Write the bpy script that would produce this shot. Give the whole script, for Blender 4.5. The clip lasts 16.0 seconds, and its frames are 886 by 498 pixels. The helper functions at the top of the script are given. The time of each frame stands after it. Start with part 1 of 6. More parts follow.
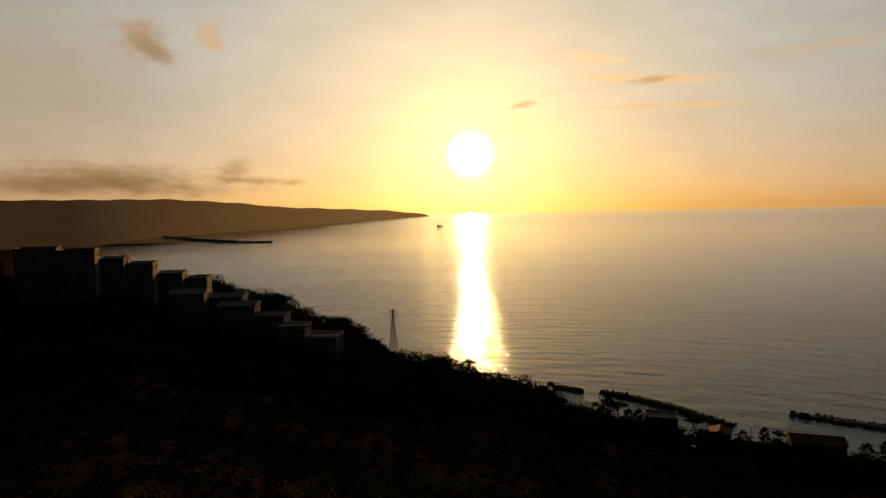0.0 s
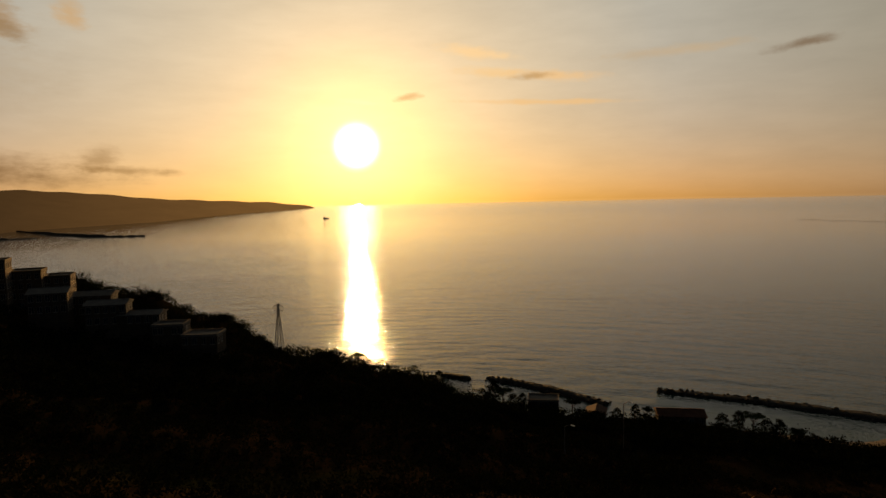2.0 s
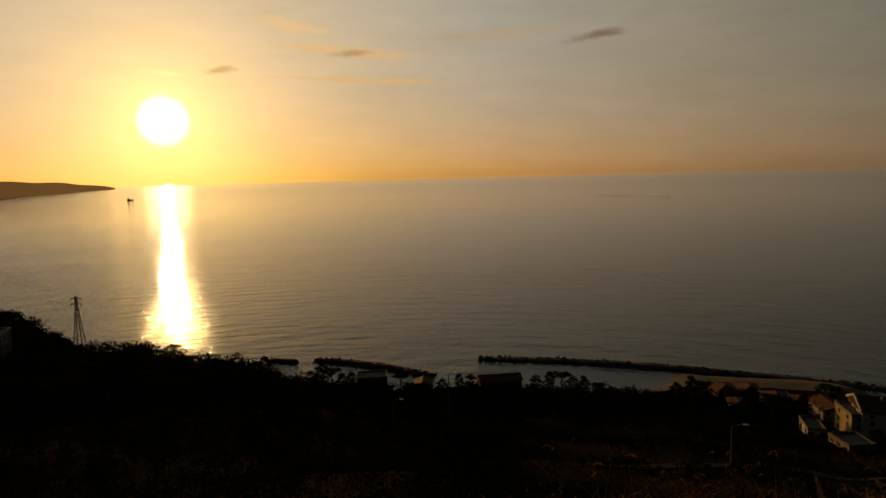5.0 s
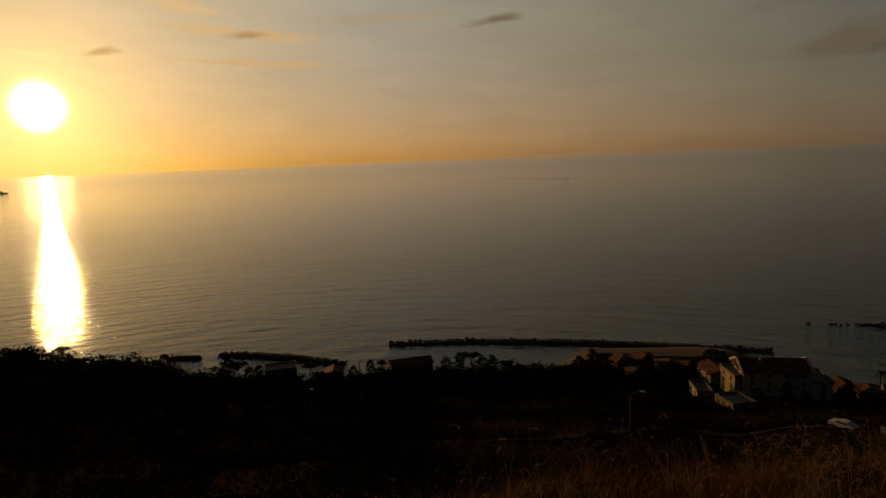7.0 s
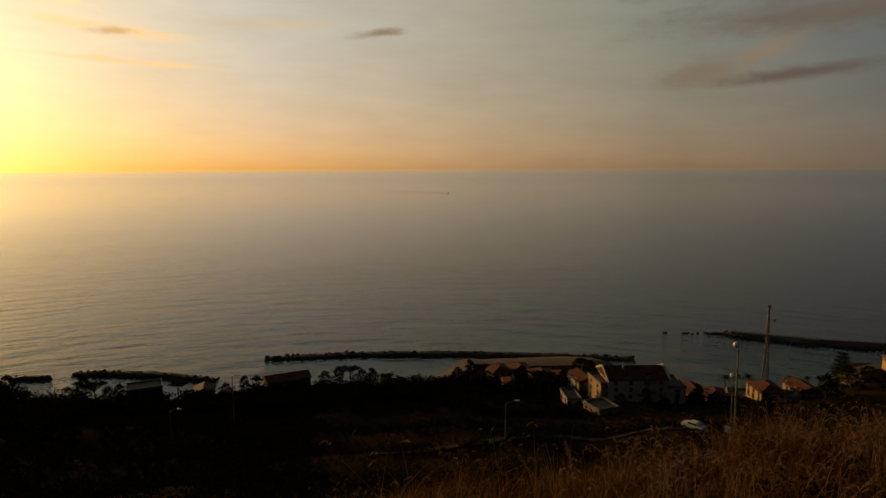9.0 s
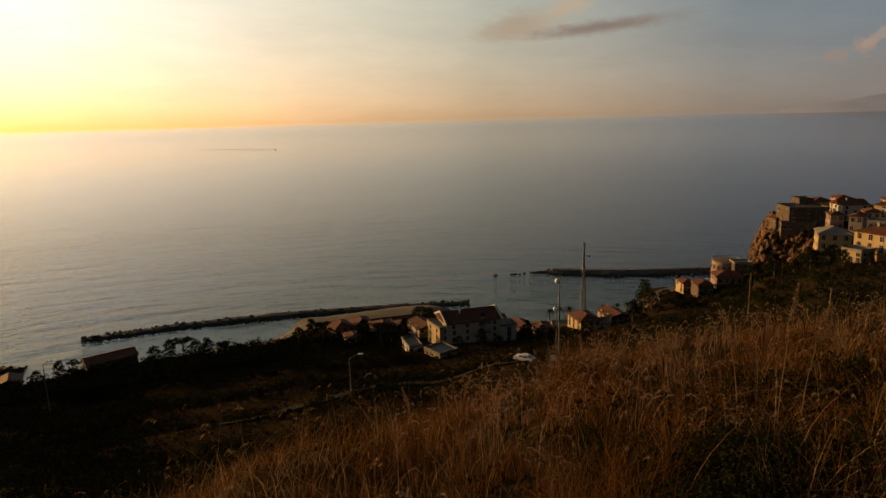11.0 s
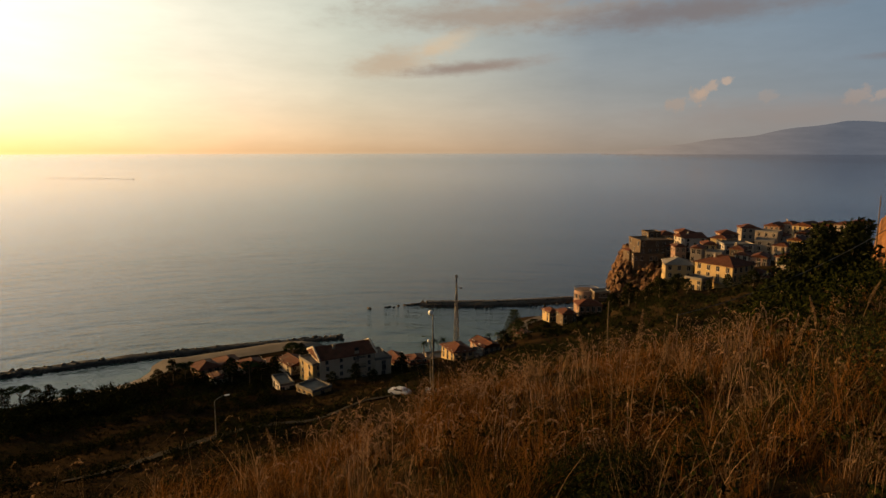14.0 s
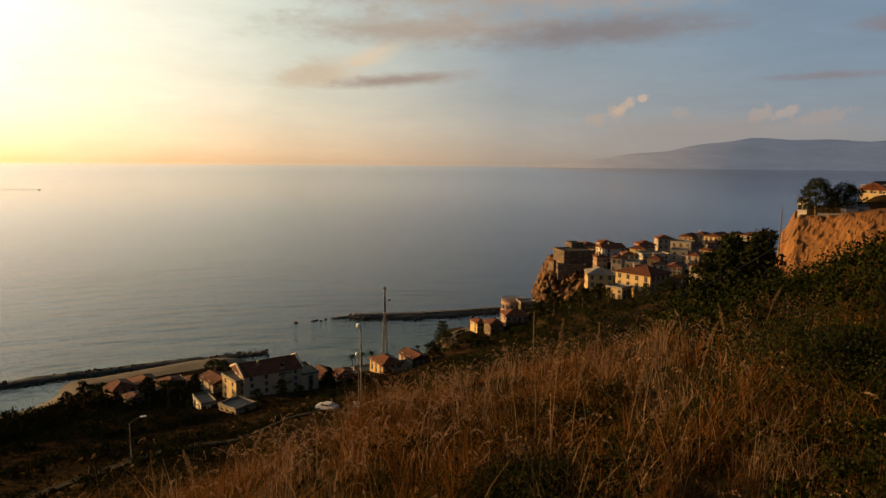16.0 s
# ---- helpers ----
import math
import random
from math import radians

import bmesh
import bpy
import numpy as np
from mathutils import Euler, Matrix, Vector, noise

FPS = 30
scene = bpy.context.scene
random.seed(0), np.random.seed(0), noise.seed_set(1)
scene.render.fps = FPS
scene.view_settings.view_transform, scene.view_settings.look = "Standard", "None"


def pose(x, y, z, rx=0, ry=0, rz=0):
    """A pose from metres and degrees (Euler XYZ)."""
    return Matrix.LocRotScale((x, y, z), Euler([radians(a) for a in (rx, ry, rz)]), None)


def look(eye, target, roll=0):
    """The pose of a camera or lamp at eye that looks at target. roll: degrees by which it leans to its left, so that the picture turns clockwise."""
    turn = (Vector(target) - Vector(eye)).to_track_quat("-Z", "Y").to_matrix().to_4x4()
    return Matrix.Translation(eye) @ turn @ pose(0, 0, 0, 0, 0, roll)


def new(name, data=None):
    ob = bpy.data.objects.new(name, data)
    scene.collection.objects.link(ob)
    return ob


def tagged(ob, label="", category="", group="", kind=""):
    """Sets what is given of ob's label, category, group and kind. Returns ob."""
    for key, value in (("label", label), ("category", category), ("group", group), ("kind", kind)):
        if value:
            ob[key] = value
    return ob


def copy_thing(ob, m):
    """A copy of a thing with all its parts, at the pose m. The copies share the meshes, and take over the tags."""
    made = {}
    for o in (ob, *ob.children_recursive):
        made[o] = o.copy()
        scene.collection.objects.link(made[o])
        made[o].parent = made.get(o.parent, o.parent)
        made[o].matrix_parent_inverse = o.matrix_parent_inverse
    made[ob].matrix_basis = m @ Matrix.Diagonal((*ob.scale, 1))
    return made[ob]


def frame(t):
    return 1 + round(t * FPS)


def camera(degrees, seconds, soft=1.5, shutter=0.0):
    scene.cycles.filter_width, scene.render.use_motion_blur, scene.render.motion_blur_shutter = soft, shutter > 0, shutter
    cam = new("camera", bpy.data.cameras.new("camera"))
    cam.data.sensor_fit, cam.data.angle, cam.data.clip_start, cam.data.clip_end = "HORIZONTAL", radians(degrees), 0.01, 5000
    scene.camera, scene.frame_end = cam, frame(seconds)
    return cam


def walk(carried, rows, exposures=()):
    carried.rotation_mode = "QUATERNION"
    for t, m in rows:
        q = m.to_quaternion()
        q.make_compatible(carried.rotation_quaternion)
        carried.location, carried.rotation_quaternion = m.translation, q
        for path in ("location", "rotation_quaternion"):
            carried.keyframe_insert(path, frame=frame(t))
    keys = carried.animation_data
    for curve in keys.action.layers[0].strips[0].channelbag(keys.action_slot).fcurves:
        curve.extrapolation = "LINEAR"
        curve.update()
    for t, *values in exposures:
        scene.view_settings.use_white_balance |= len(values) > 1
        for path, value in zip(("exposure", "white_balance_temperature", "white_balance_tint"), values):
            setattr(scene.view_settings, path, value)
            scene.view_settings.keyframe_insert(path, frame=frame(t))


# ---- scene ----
cam = camera(69.06, 16.0, soft=1.5)
EYE_Z = 72.0


def stand(yaw, pitch, roll):
    """A phone held at arm's length, turned about the body."""
    a = radians(yaw)
    return pose(-0.35 * math.sin(a), 0.35 * math.cos(a), EYE_Z, 90 + pitch, roll, yaw)


walk(cam, [
    (0.0, stand(-0.00, -3.38, 1.14)),
    (0.5, stand(-2.05, -3.67, 1.50)),
    (1.0, stand(-4.22, -4.04, 1.45)),
    (1.5, stand(-7.04, -4.25, 1.25)),
    (2.0, stand(-9.99, -4.30, 1.15)),
    (2.5, stand(-12.86, -4.53, 1.17)),
    (3.0, stand(-15.92, -4.94, 1.24)),
    (3.5, stand(-18.61, -5.34, 1.38)),
    (4.0, stand(-21.47, -5.68, 1.31)),
    (6.5, stand(-31.09, -7.85, 2.09)),
    (7.0, stand(-33.98, -8.09, 2.26)),
    (7.5, stand(-37.11, -8.31, 2.08)),
    (8.0, stand(-40.00, -8.56, 2.11)),
    (8.2, stand(-40.75, -8.44, 1.87)),
    (10.3, stand(-53.55, -9.46, 0.90)),
    (10.5, stand(-55.31, -10.94, 1.69)),
    (11.0, stand(-59.30, -11.47, 1.52)),
    (11.5, stand(-62.19, -9.51, 0.82)),
    (12.0, stand(-64.24, -9.33, 0.70)),
    (12.5, stand(-66.61, -9.16, 0.09)),
    (13.0, stand(-67.96, -9.18, 0.09)),
    (13.5, stand(-69.79, -8.96, -0.00)),
    (14.0, stand(-70.39, -8.69, 0.05)),
    (14.5, stand(-72.09, -8.47, 0.04)),
    (15.0, stand(-73.40, -8.24, 0.44)),
    (15.5, stand(-75.02, -7.94, 0.30)),
    (16.0, stand(-76.77, -7.61, -0.45)),
], exposures=[(0.0, -0.22, 10200, 17), (2.0, -0.34, 11000, 17), (4.0, -0.54, 11700, 17), (7.0, -0.80, 11800, 16), (8.2, -0.45, 11000, 15), (10.3, 0.74, 9700, 14), (11.0, 1.03, 9500, 14), (12.5, 1.26, 9400, 13), (14.0, 1.42, 9400, 13), (16.0, 1.62, 9400, 13)])

# ---- world, sun ----
SUN_AZ, SUN_EL = 2.5, 4.9


def way(az, el):
    a, e = radians(az), radians(el)
    return Vector((math.sin(a) * math.cos(e), math.cos(a) * math.cos(e), math.sin(e)))


class Nodes:
    """Short hand for node trees."""

    def __init__(self, tree):
        self.t = tree
        tree.nodes.clear()

    def put(self, kind, **kw):
        n = self.t.nodes.new(kind)
        for k, v in kw.items():
            if k in n.inputs.keys():
                self.link(v, n.inputs[k])
            else:
                setattr(n, k, v)
        return n

    def link(self, v, socket):
        if isinstance(v, bpy.types.NodeSocket):
            self.t.links.new(v, socket)
        else:
            socket.default_value = v

    def math(self, op, a, b=0.0, c=0.0, clamp=False):
        n = self.t.nodes.new("ShaderNodeMath")
        n.operation, n.use_clamp = op, clamp
        for k, v in enumerate((a, b, c)):
            self.link(v, n.inputs[k])
        return n.outputs[0]

    def vec(self, op, a, b=(0, 0, 0), out=0):
        n = self.t.nodes.new("ShaderNodeVectorMath")
        n.operation = op
        self.link(a, n.inputs[0])
        self.link(b, n.inputs[1])
        return n.outputs[out]

    def mix(self, fac, a, b, kind="MIX"):
        n = self.t.nodes.new("ShaderNodeMix")
        n.data_type, n.blend_type = "RGBA", kind
        self.link(fac, n.inputs[0])
        self.link(a, n.inputs[6])
        self.link(b, n.inputs[7])
        return n.outputs[2]

    def noise(self, vector, scale, detail=4.0, rough=0.55):
        n = self.t.nodes.new("ShaderNodeTexNoise")
        self.link(vector, n.inputs["Vector"])
        n.inputs["Scale"].default_value, n.inputs["Detail"].default_value, n.inputs["Roughness"].default_value = scale, detail, rough
        return n.outputs["Fac"]

    def ramp(self, fac, *stops):
        n = self.t.nodes.new("ShaderNodeValToRGB")
        r = n.color_ramp
        while len(r.elements) < len(stops):
            r.elements.new(0.5)
        for e, (p, c) in zip(r.elements, stops):
            e.position, e.color = p, (*c, 1) if len(c) == 3 else c
        self.link(fac, n.inputs[0])
        return n.outputs[0]

    def step(self, v, lo, hi):
        n = self.t.nodes.new("ShaderNodeMapRange")
        n.interpolation_type = "SMOOTHSTEP"
        self.link(v, n.inputs[0])
        n.inputs[1].default_value, n.inputs[2].default_value = lo, hi
        return n.outputs[0]


def rgb(r, g, b):
    return (r, g, b, 1.0)


world = bpy.data.worlds.new("sunset_sky")
scene.world = world
world.use_nodes = True
W = Nodes(world.node_tree)
d = W.put("ShaderNodeTexCoord").outputs["Generated"]
sep = W.put("ShaderNodeSeparateXYZ", Vector=d)
sky = W.put("ShaderNodeTexSky")
sky.sky_type, sky.sun_disc = "NISHITA", False
sky.sun_elevation, sky.sun_rotation = radians(SUN_EL), radians(SUN_AZ)
sky.air_density, sky.dust_density, sky.ozone_density, sky.altitude = 1.0, 1.2, 2.5, 70
colour = W.vec("SCALE", sky.outputs[0])
colour.node.inputs["Scale"].default_value = 0.06
angle = W.math("ARCCOSINE", W.vec("DOT_PRODUCT", d, tuple(way(SUN_AZ, SUN_EL)), 1))
deg = W.math("MULTIPLY", angle, 57.2958)
azim = W.math("MULTIPLY", W.math("ARCTAN2", sep.outputs[0], sep.outputs[1]), 57.2958)
elev = W.math("MULTIPLY", W.math("ARCSINE", sep.outputs[2]), 57.2958)
# evening haze: its colour by the angle from the sun, low down and higher up
away = W.math("DIVIDE", deg, 180.0)
low = W.ramp(away, (0.0, (0.80, 0.60, 0.28)), (0.055, (0.66, 0.43, 0.142)), (0.15, (0.47, 0.29, 0.125)), (0.25, (0.262, 0.184, 0.122)), (0.333, (0.155, 0.120, 0.091)), (0.444, (0.077, 0.073, 0.075)), (0.556, (0.049, 0.055, 0.071)), (1.0, (0.03, 0.03, 0.04)))
high = W.ramp(away, (0.0, (0.52, 0.50, 0.40)), (0.055, (0.41, 0.435, 0.43)), (0.15, (0.245, 0.312, 0.375)), (0.25, (0.164, 0.199, 0.217)), (0.333, (0.096, 0.129, 0.148)), (0.444, (0.035, 0.058, 0.091)), (0.59, (0.022, 0.044, 0.082)), (1.0, (0.013, 0.022, 0.042)))
near_horizon = W.math("EXPONENT", W.math("MULTIPLY", W.math("ABSOLUTE", elev), -1 / 5.0))
haze = W.mix(near_horizon, high, low)
wisps = W.noise(W.put("ShaderNodeCombineXYZ", X=azim, Y=W.math("MULTIPLY", elev, 4.0)).outputs[0], 0.12, 6.0, 0.62)
haze2 = W.vec("SCALE", haze)
W.link(W.math("MULTIPLY_ADD", wisps, 0.6, 1.75), haze2.node.inputs["Scale"])
colour = W.mix(0.85, colour, haze2)
# the dull band of haze that lies on the horizon
band = W.math("EXPONENT", W.math("MULTIPLY", W.math("ABSOLUTE", elev), -0.7))
band = W.math("MULTIPLY", band, W.math("MULTIPLY", W.step(deg, 5.0, 22.0), 0.22))
dull = W.vec("SCALE", colour)
W.link(W.math("SUBTRACT", 1.0, band), dull.node.inputs["Scale"])
colour = dull
# the sky deepens towards the zenith
dim = W.vec("SCALE", colour)
W.link(W.math("SUBTRACT", 1.0, W.math("MULTIPLY", W.step(elev, 13.0, 50.0), 0.93)), dim.node.inputs["Scale"])
colour = dim


def glow(strength, width, tint, power=1.0):
    x = W.math("POWER", W.math("DIVIDE", deg, width), power)
    f = W.math("MULTIPLY", W.math("EXPONENT", W.math("MULTIPLY", x, -1.0)), strength)
    n = W.vec("SCALE", tint)
    W.link(f, n.node.inputs["Scale"])
    return n


# the sun's disc and its aureole
for g in ((6.0, 1.72, (1.0, 0.92, 0.75), 5.0), (1.5, 4.6, (1.0, 0.72, 0.30), 1.0)):
    colour = W.vec("ADD", colour, glow(*g))
# clouds: flat drifts at known bearings
flat = W.put("ShaderNodeCombineXYZ", X=azim, Y=W.math("MULTIPLY", elev, 2.4)).outputs[0]
ragged = W.noise(flat, 0.33, 6.0, 0.6)
fine = W.noise(flat, 1.1, 4.0, 0.6)
edge = W.math("ADD", W.math("MULTIPLY", W.math("SUBTRACT", ragged, 0.5), 2.6), W.math("MULTIPLY", W.math("SUBTRACT", fine, 0.5), 0.9))


def cloud(az, el, half_w, half_h, lean, tint, dense, torn=0.55, puff=False):
    """One cloud bank: bearing, height, half sizes and lean in degrees; torn says how ragged its rim is."""
    global colour
    c, s = math.cos(radians(lean)), math.sin(radians(lean))
    half_w, half_h = half_w * 1.3, half_h * 1.5
    u, v = W.math("SUBTRACT", azim, az), W.math("SUBTRACT", elev, el)
    a = W.math("ADD", W.math("MULTIPLY", u, c / half_w), W.math("MULTIPLY", v, s / half_w))
    b = W.math("ADD", W.math("MULTIPLY", u, -s / half_h), W.math("MULTIPLY", v, c / half_h))
    r = W.math("SQRT", W.math("ADD", W.math("MULTIPLY", a, a), W.math("MULTIPLY", b, b)))
    f = W.step(W.math("ADD", W.math("SUBTRACT", 1.0, r), W.math("MULTIPLY", billow if puff else edge, torn)), 0.0, 0.55 if puff else 0.95)
    f = W.math("MULTIPLY", f, dense)
    colour = W.mix(f, colour, rgb(*tint))


round_up = W.put("ShaderNodeCombineXYZ", X=azim, Y=elev).outputs[0]
billow = W.math("MULTIPLY", W.math("SUBTRACT", W.noise(round_up, 1.5, 5.0, 0.6), 0.5), 3.2)

# south-west: a torn cumulus high up, a grey bank over the cape
cloud(-24.4, 14.0, 2.8, 1.5, -34, (0.42, 0.30, 0.19), 0.7, 0.7)
cloud(-23.6, 13.0, 2.2, 0.6, -34, (0.27, 0.19, 0.11), 0.5, 0.6)
cloud(-19.2, 14.4, 1.3, 0.9, -40, (0.66, 0.47, 0.26), 0.65, 0.6)
cloud(-30.0, 2.6, 13.0, 0.95, -2, (0.235, 0.145, 0.072), 0.75, 0.35)
cloud(-27.0, 3.3, 7.0, 1.0, 0, (0.25, 0.155, 0.078), 0.6, 0.5)
cloud(-17.8, 3.8, 1.8, 0.9, 10, (0.33, 0.21, 0.10), 0.55, 0.5)
cloud(-16.5, 2.9, 4.6, 0.35, -3, (0.33, 0.205, 0.09), 0.6)
cloud(-31.0, 10.0, 11.0, 4.5, 0, (0.44, 0.38, 0.29), 0.45, 0.3)
# round the sun: bright wisps
cloud(3.0, 8.6, 2.0, 0.22, -6, (2.0, 1.6, 1.0), 0.85)
cloud(7.0, 9.0, 1.3, 0.28, 8, (0.70, 0.48, 0.24), 0.6, 0.7)
cloud(13.0, 12.6, 3.4, 0.5, -8, (1.15, 0.90, 0.56), 0.6)
cloud(14.5, 10.9, 3.6, 0.45, -4, (1.05, 0.80, 0.46), 0.55)
cloud(19.8, 10.5, 4.2, 0.45, -4, (1.00, 0.72, 0.40), 0.6)
cloud(17.8, 10.5, 1.9, 0.3, 4, (0.50, 0.36, 0.21), 0.6)
cloud(19.0, 8.3, 8.0, 0.22, -2, (1.00, 0.70, 0.36), 0.55)
cloud(30.0, 11.8, 6.0, 0.4, 2, (0.60, 0.50, 0.36), 0.45)
cloud(39.0, 11.3, 2.8, 0.34, 6, (0.19, 0.14, 0.10), 0.75, 0.5)
# north-west: long smooth drifts
cloud(66.0, 7.4, 4.2, 1.3, 8, (0.165, 0.132, 0.110), 0.6, 0.4)
cloud(73.0, 7.05, 7.0, 0.55, 5, (0.098, 0.088, 0.096), 0.9, 0.35)
cloud(70.5, 9.0, 3.6, 0.8, 20, (0.24, 0.20, 0.16), 0.5, 0.4)
cloud(76.0, 11.2, 15.0, 1.3, 0, (0.118, 0.110, 0.114), 0.8, 0.4)
cloud(90.0, 10.9, 11.5, 1.25, 2, (0.064, 0.070, 0.094), 0.92, 0.35)
cloud(84.0, 14.5, 26.0, 2.0, 0, (0.12, 0.11, 0.115), 0.8, 0.45)
# small sunlit cumulus over the mountain
cloud(89.8, 3.75, 0.75, 0.50, 10, (0.140, 0.120, 0.119), 0.48, 0.6, True)
cloud(91.5, 4.35, 0.75, 0.60, 40, (0.153, 0.130, 0.127), 0.52, 0.6, True)
cloud(92.3, 4.95, 1.0, 0.32, 32, (0.177, 0.146, 0.138), 0.56, 0.6, True)
cloud(93.6, 5.45, 0.45, 0.25, 20, (0.200, 0.163, 0.151), 0.56, 0.6, True)
cloud(96.6, 4.2, 0.7, 0.40, 10, (0.130, 0.120, 0.131), 0.36, 0.6, True)
cloud(102.6, 4.0, 1.0, 0.45, 22, (0.140, 0.122, 0.127), 0.48, 0.6, True)
cloud(104.4, 4.1, 0.9, 0.36, 22, (0.153, 0.132, 0.134), 0.48, 0.6, True)
cloud(106.8, 3.7, 1.8, 0.45, 10, (0.116, 0.110, 0.125), 0.44, 0.6, True)
cloud(107.5, 6.7, 5.5, 0.30, 0, (0.066, 0.072, 0.10), 0.8, 0.4)
cloud(111.0, 10.0, 3.5, 0.6, 0, (0.065, 0.068, 0.095), 0.8, 0.4)
cloud(99.0, 2.8, 12.0, 1.2, 0, (0.098, 0.094, 0.108), 0.55, 0.3)
W.put("ShaderNodeOutputWorld", Surface=W.put("ShaderNodeBackground", Color=colour, Strength=1.0).outputs[0])

sun = new("sun", bpy.data.lights.new("sun", "SUN"))
sun.data.energy, sun.data.angle, sun.data.color = 3.2, radians(0.6), (1.0, 0.62, 0.28)
sun.matrix_world = look(way(SUN_AZ, SUN_EL) * 100, (0, 0, 0))


# ---- materials ----
def surface(name, dark, light, scale=1.0, rough=0.8, bump=0.3, metal=0.0, fine=12.0, spread=0.0, stain=None, leaf=0.0, gloss=0.15):
    """A procedural surface: two scales of variation, relief, and a tone of its own for each object."""
    m = bpy.data.materials.new(name)
    m.use_nodes = True
    N = Nodes(m.node_tree)
    p = N.put("ShaderNodeTexCoord").outputs["Object"]
    g = N.put("ShaderNodeNewGeometry")
    if leaf:
        p = g.outputs["Position"]
    big, small = N.noise(p, scale, 4.0), N.noise(p, scale * fine, 3.0)
    f = N.math("ADD", N.math("MULTIPLY", big, 0.65), N.math("MULTIPLY", small, 0.35))
    if leaf:
        f = N.math("ADD", N.math("MULTIPLY", f, 1 - leaf), N.math("MULTIPLY", g.outputs["Random Per Island"], leaf))
    c = N.ramp(f, (0.3, dark), (0.7, light))
    if stain:
        c = N.mix(N.step(N.noise(p, scale * 0.45, 6.0, 0.7), 0.52, 0.72), c, rgb(*stain))
    if spread:
        o = N.put("ShaderNodeObjectInfo").outputs["Random"]
        c = N.mix(1.0, c, N.ramp(o, (0.0, (1 - spread,) * 3), (1.0, (1.0, 1.0, 1.0))), "MULTIPLY")
    b = N.put("ShaderNodeBsdfPrincipled", Roughness=rough, Metallic=metal)
    b.inputs["Base Color"].default_value = rgb(*light)
    N.link(c, b.inputs["Base Color"])
    b.inputs["Specular IOR Level"].default_value = 0.0 if leaf else gloss
    if bump:
        n = N.put("ShaderNodeBump", Strength=bump, Distance=0.4 / (scale * fine), Height=small)
        N.link(n.outputs[0], b.inputs["Normal"])
    shader = b.outputs[0]
    if leaf:
        tr = N.put("ShaderNodeBsdfTranslucent", Color=c)
        mx = N.put("ShaderNodeMixShader")
        mx.inputs[0].default_value = 0.3 if light[0] > 0.1 else 0.05
        N.link(shader, mx.inputs[1])
        N.link(tr.outputs[0], mx.inputs[2])
        shader = mx.outputs[0]
    N.put("ShaderNodeOutputMaterial", Surface=shader)
    return m


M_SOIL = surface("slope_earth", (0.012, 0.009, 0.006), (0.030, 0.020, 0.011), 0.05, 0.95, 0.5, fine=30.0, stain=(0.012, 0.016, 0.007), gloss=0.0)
M_STRAW = surface("dry_grass", (0.010, 0.005, 0.002), (0.165, 0.074, 0.025), 0.5, 0.7, 0, leaf=0.55)
M_STALK = surface("straw_stalk", (0.05, 0.032, 0.019), (0.24, 0.158, 0.095), 0.6, 0.6, 0, leaf=0.5)
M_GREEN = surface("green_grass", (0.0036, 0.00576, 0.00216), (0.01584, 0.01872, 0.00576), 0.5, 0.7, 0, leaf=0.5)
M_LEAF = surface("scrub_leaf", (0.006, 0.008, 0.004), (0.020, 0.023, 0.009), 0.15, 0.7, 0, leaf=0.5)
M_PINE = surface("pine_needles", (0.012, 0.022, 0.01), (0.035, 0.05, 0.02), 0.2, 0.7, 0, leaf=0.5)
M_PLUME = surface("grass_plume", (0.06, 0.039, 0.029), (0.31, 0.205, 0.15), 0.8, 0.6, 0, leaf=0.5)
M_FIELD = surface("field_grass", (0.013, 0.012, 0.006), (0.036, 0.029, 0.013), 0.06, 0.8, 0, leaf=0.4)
M_BARK = surface("bark", (0.04, 0.03, 0.02), (0.12, 0.09, 0.06), 1.5, 0.9, 0.6)
M_ROCK = surface("breakwater_rock", (0.0252, 0.02376, 0.02304), (0.0828, 0.07632, 0.06984), 0.25, 0.85, 0.6, fine=8.0, spread=0.4)
M_CLIFF = surface("cliff_rock", (0.026, 0.014, 0.009), (0.150, 0.080, 0.042), 0.2, 0.9, 0.9, fine=8.0, stain=(0.030, 0.024, 0.016))
M_CLAY = surface("clay_bank", (0.06, 0.03, 0.014), (0.185, 0.085, 0.034), 0.3, 0.95, 0.8, fine=8.0, stain=(0.055, 0.034, 0.017))
M_SAND = surface("beach_sand", (0.054, 0.04824, 0.04176), (0.1044, 0.0936, 0.08136), 0.15, 0.95, 0.3)
M_ASPH = surface("asphalt", (0.016, 0.016, 0.016), (0.030, 0.029, 0.028), 0.4, 0.95, 0.3, gloss=0.0)
M_YELL = surface("yellow_plaster", (0.238, 0.175, 0.091), (0.364, 0.2695, 0.147), 0.35, 0.9, 0.15, spread=0.12, stain=(0.224, 0.168, 0.098))
M_CREAM = surface("cream_plaster", (0.182, 0.1505, 0.1225), (0.308, 0.259, 0.2135), 0.35, 0.9, 0.15, spread=0.2, stain=(0.182, 0.154, 0.119))
M_PINK = surface("pink_plaster", (0.182, 0.1155, 0.0875), (0.294, 0.1925, 0.147), 0.35, 0.9, 0.15, spread=0.2, stain=(0.238, 0.161, 0.119))
M_WHITE = surface("white_plaster", (0.289, 0.2635, 0.238), (0.442, 0.408, 0.374), 0.35, 0.85, 0.1, spread=0.15, stain=(0.306, 0.289, 0.2635))
M_STONE = surface("old_stone_wall", (0.042, 0.031, 0.023), (0.125, 0.091, 0.064), 0.6, 0.92, 0.6, spread=0.25, stain=(0.07, 0.055, 0.042))
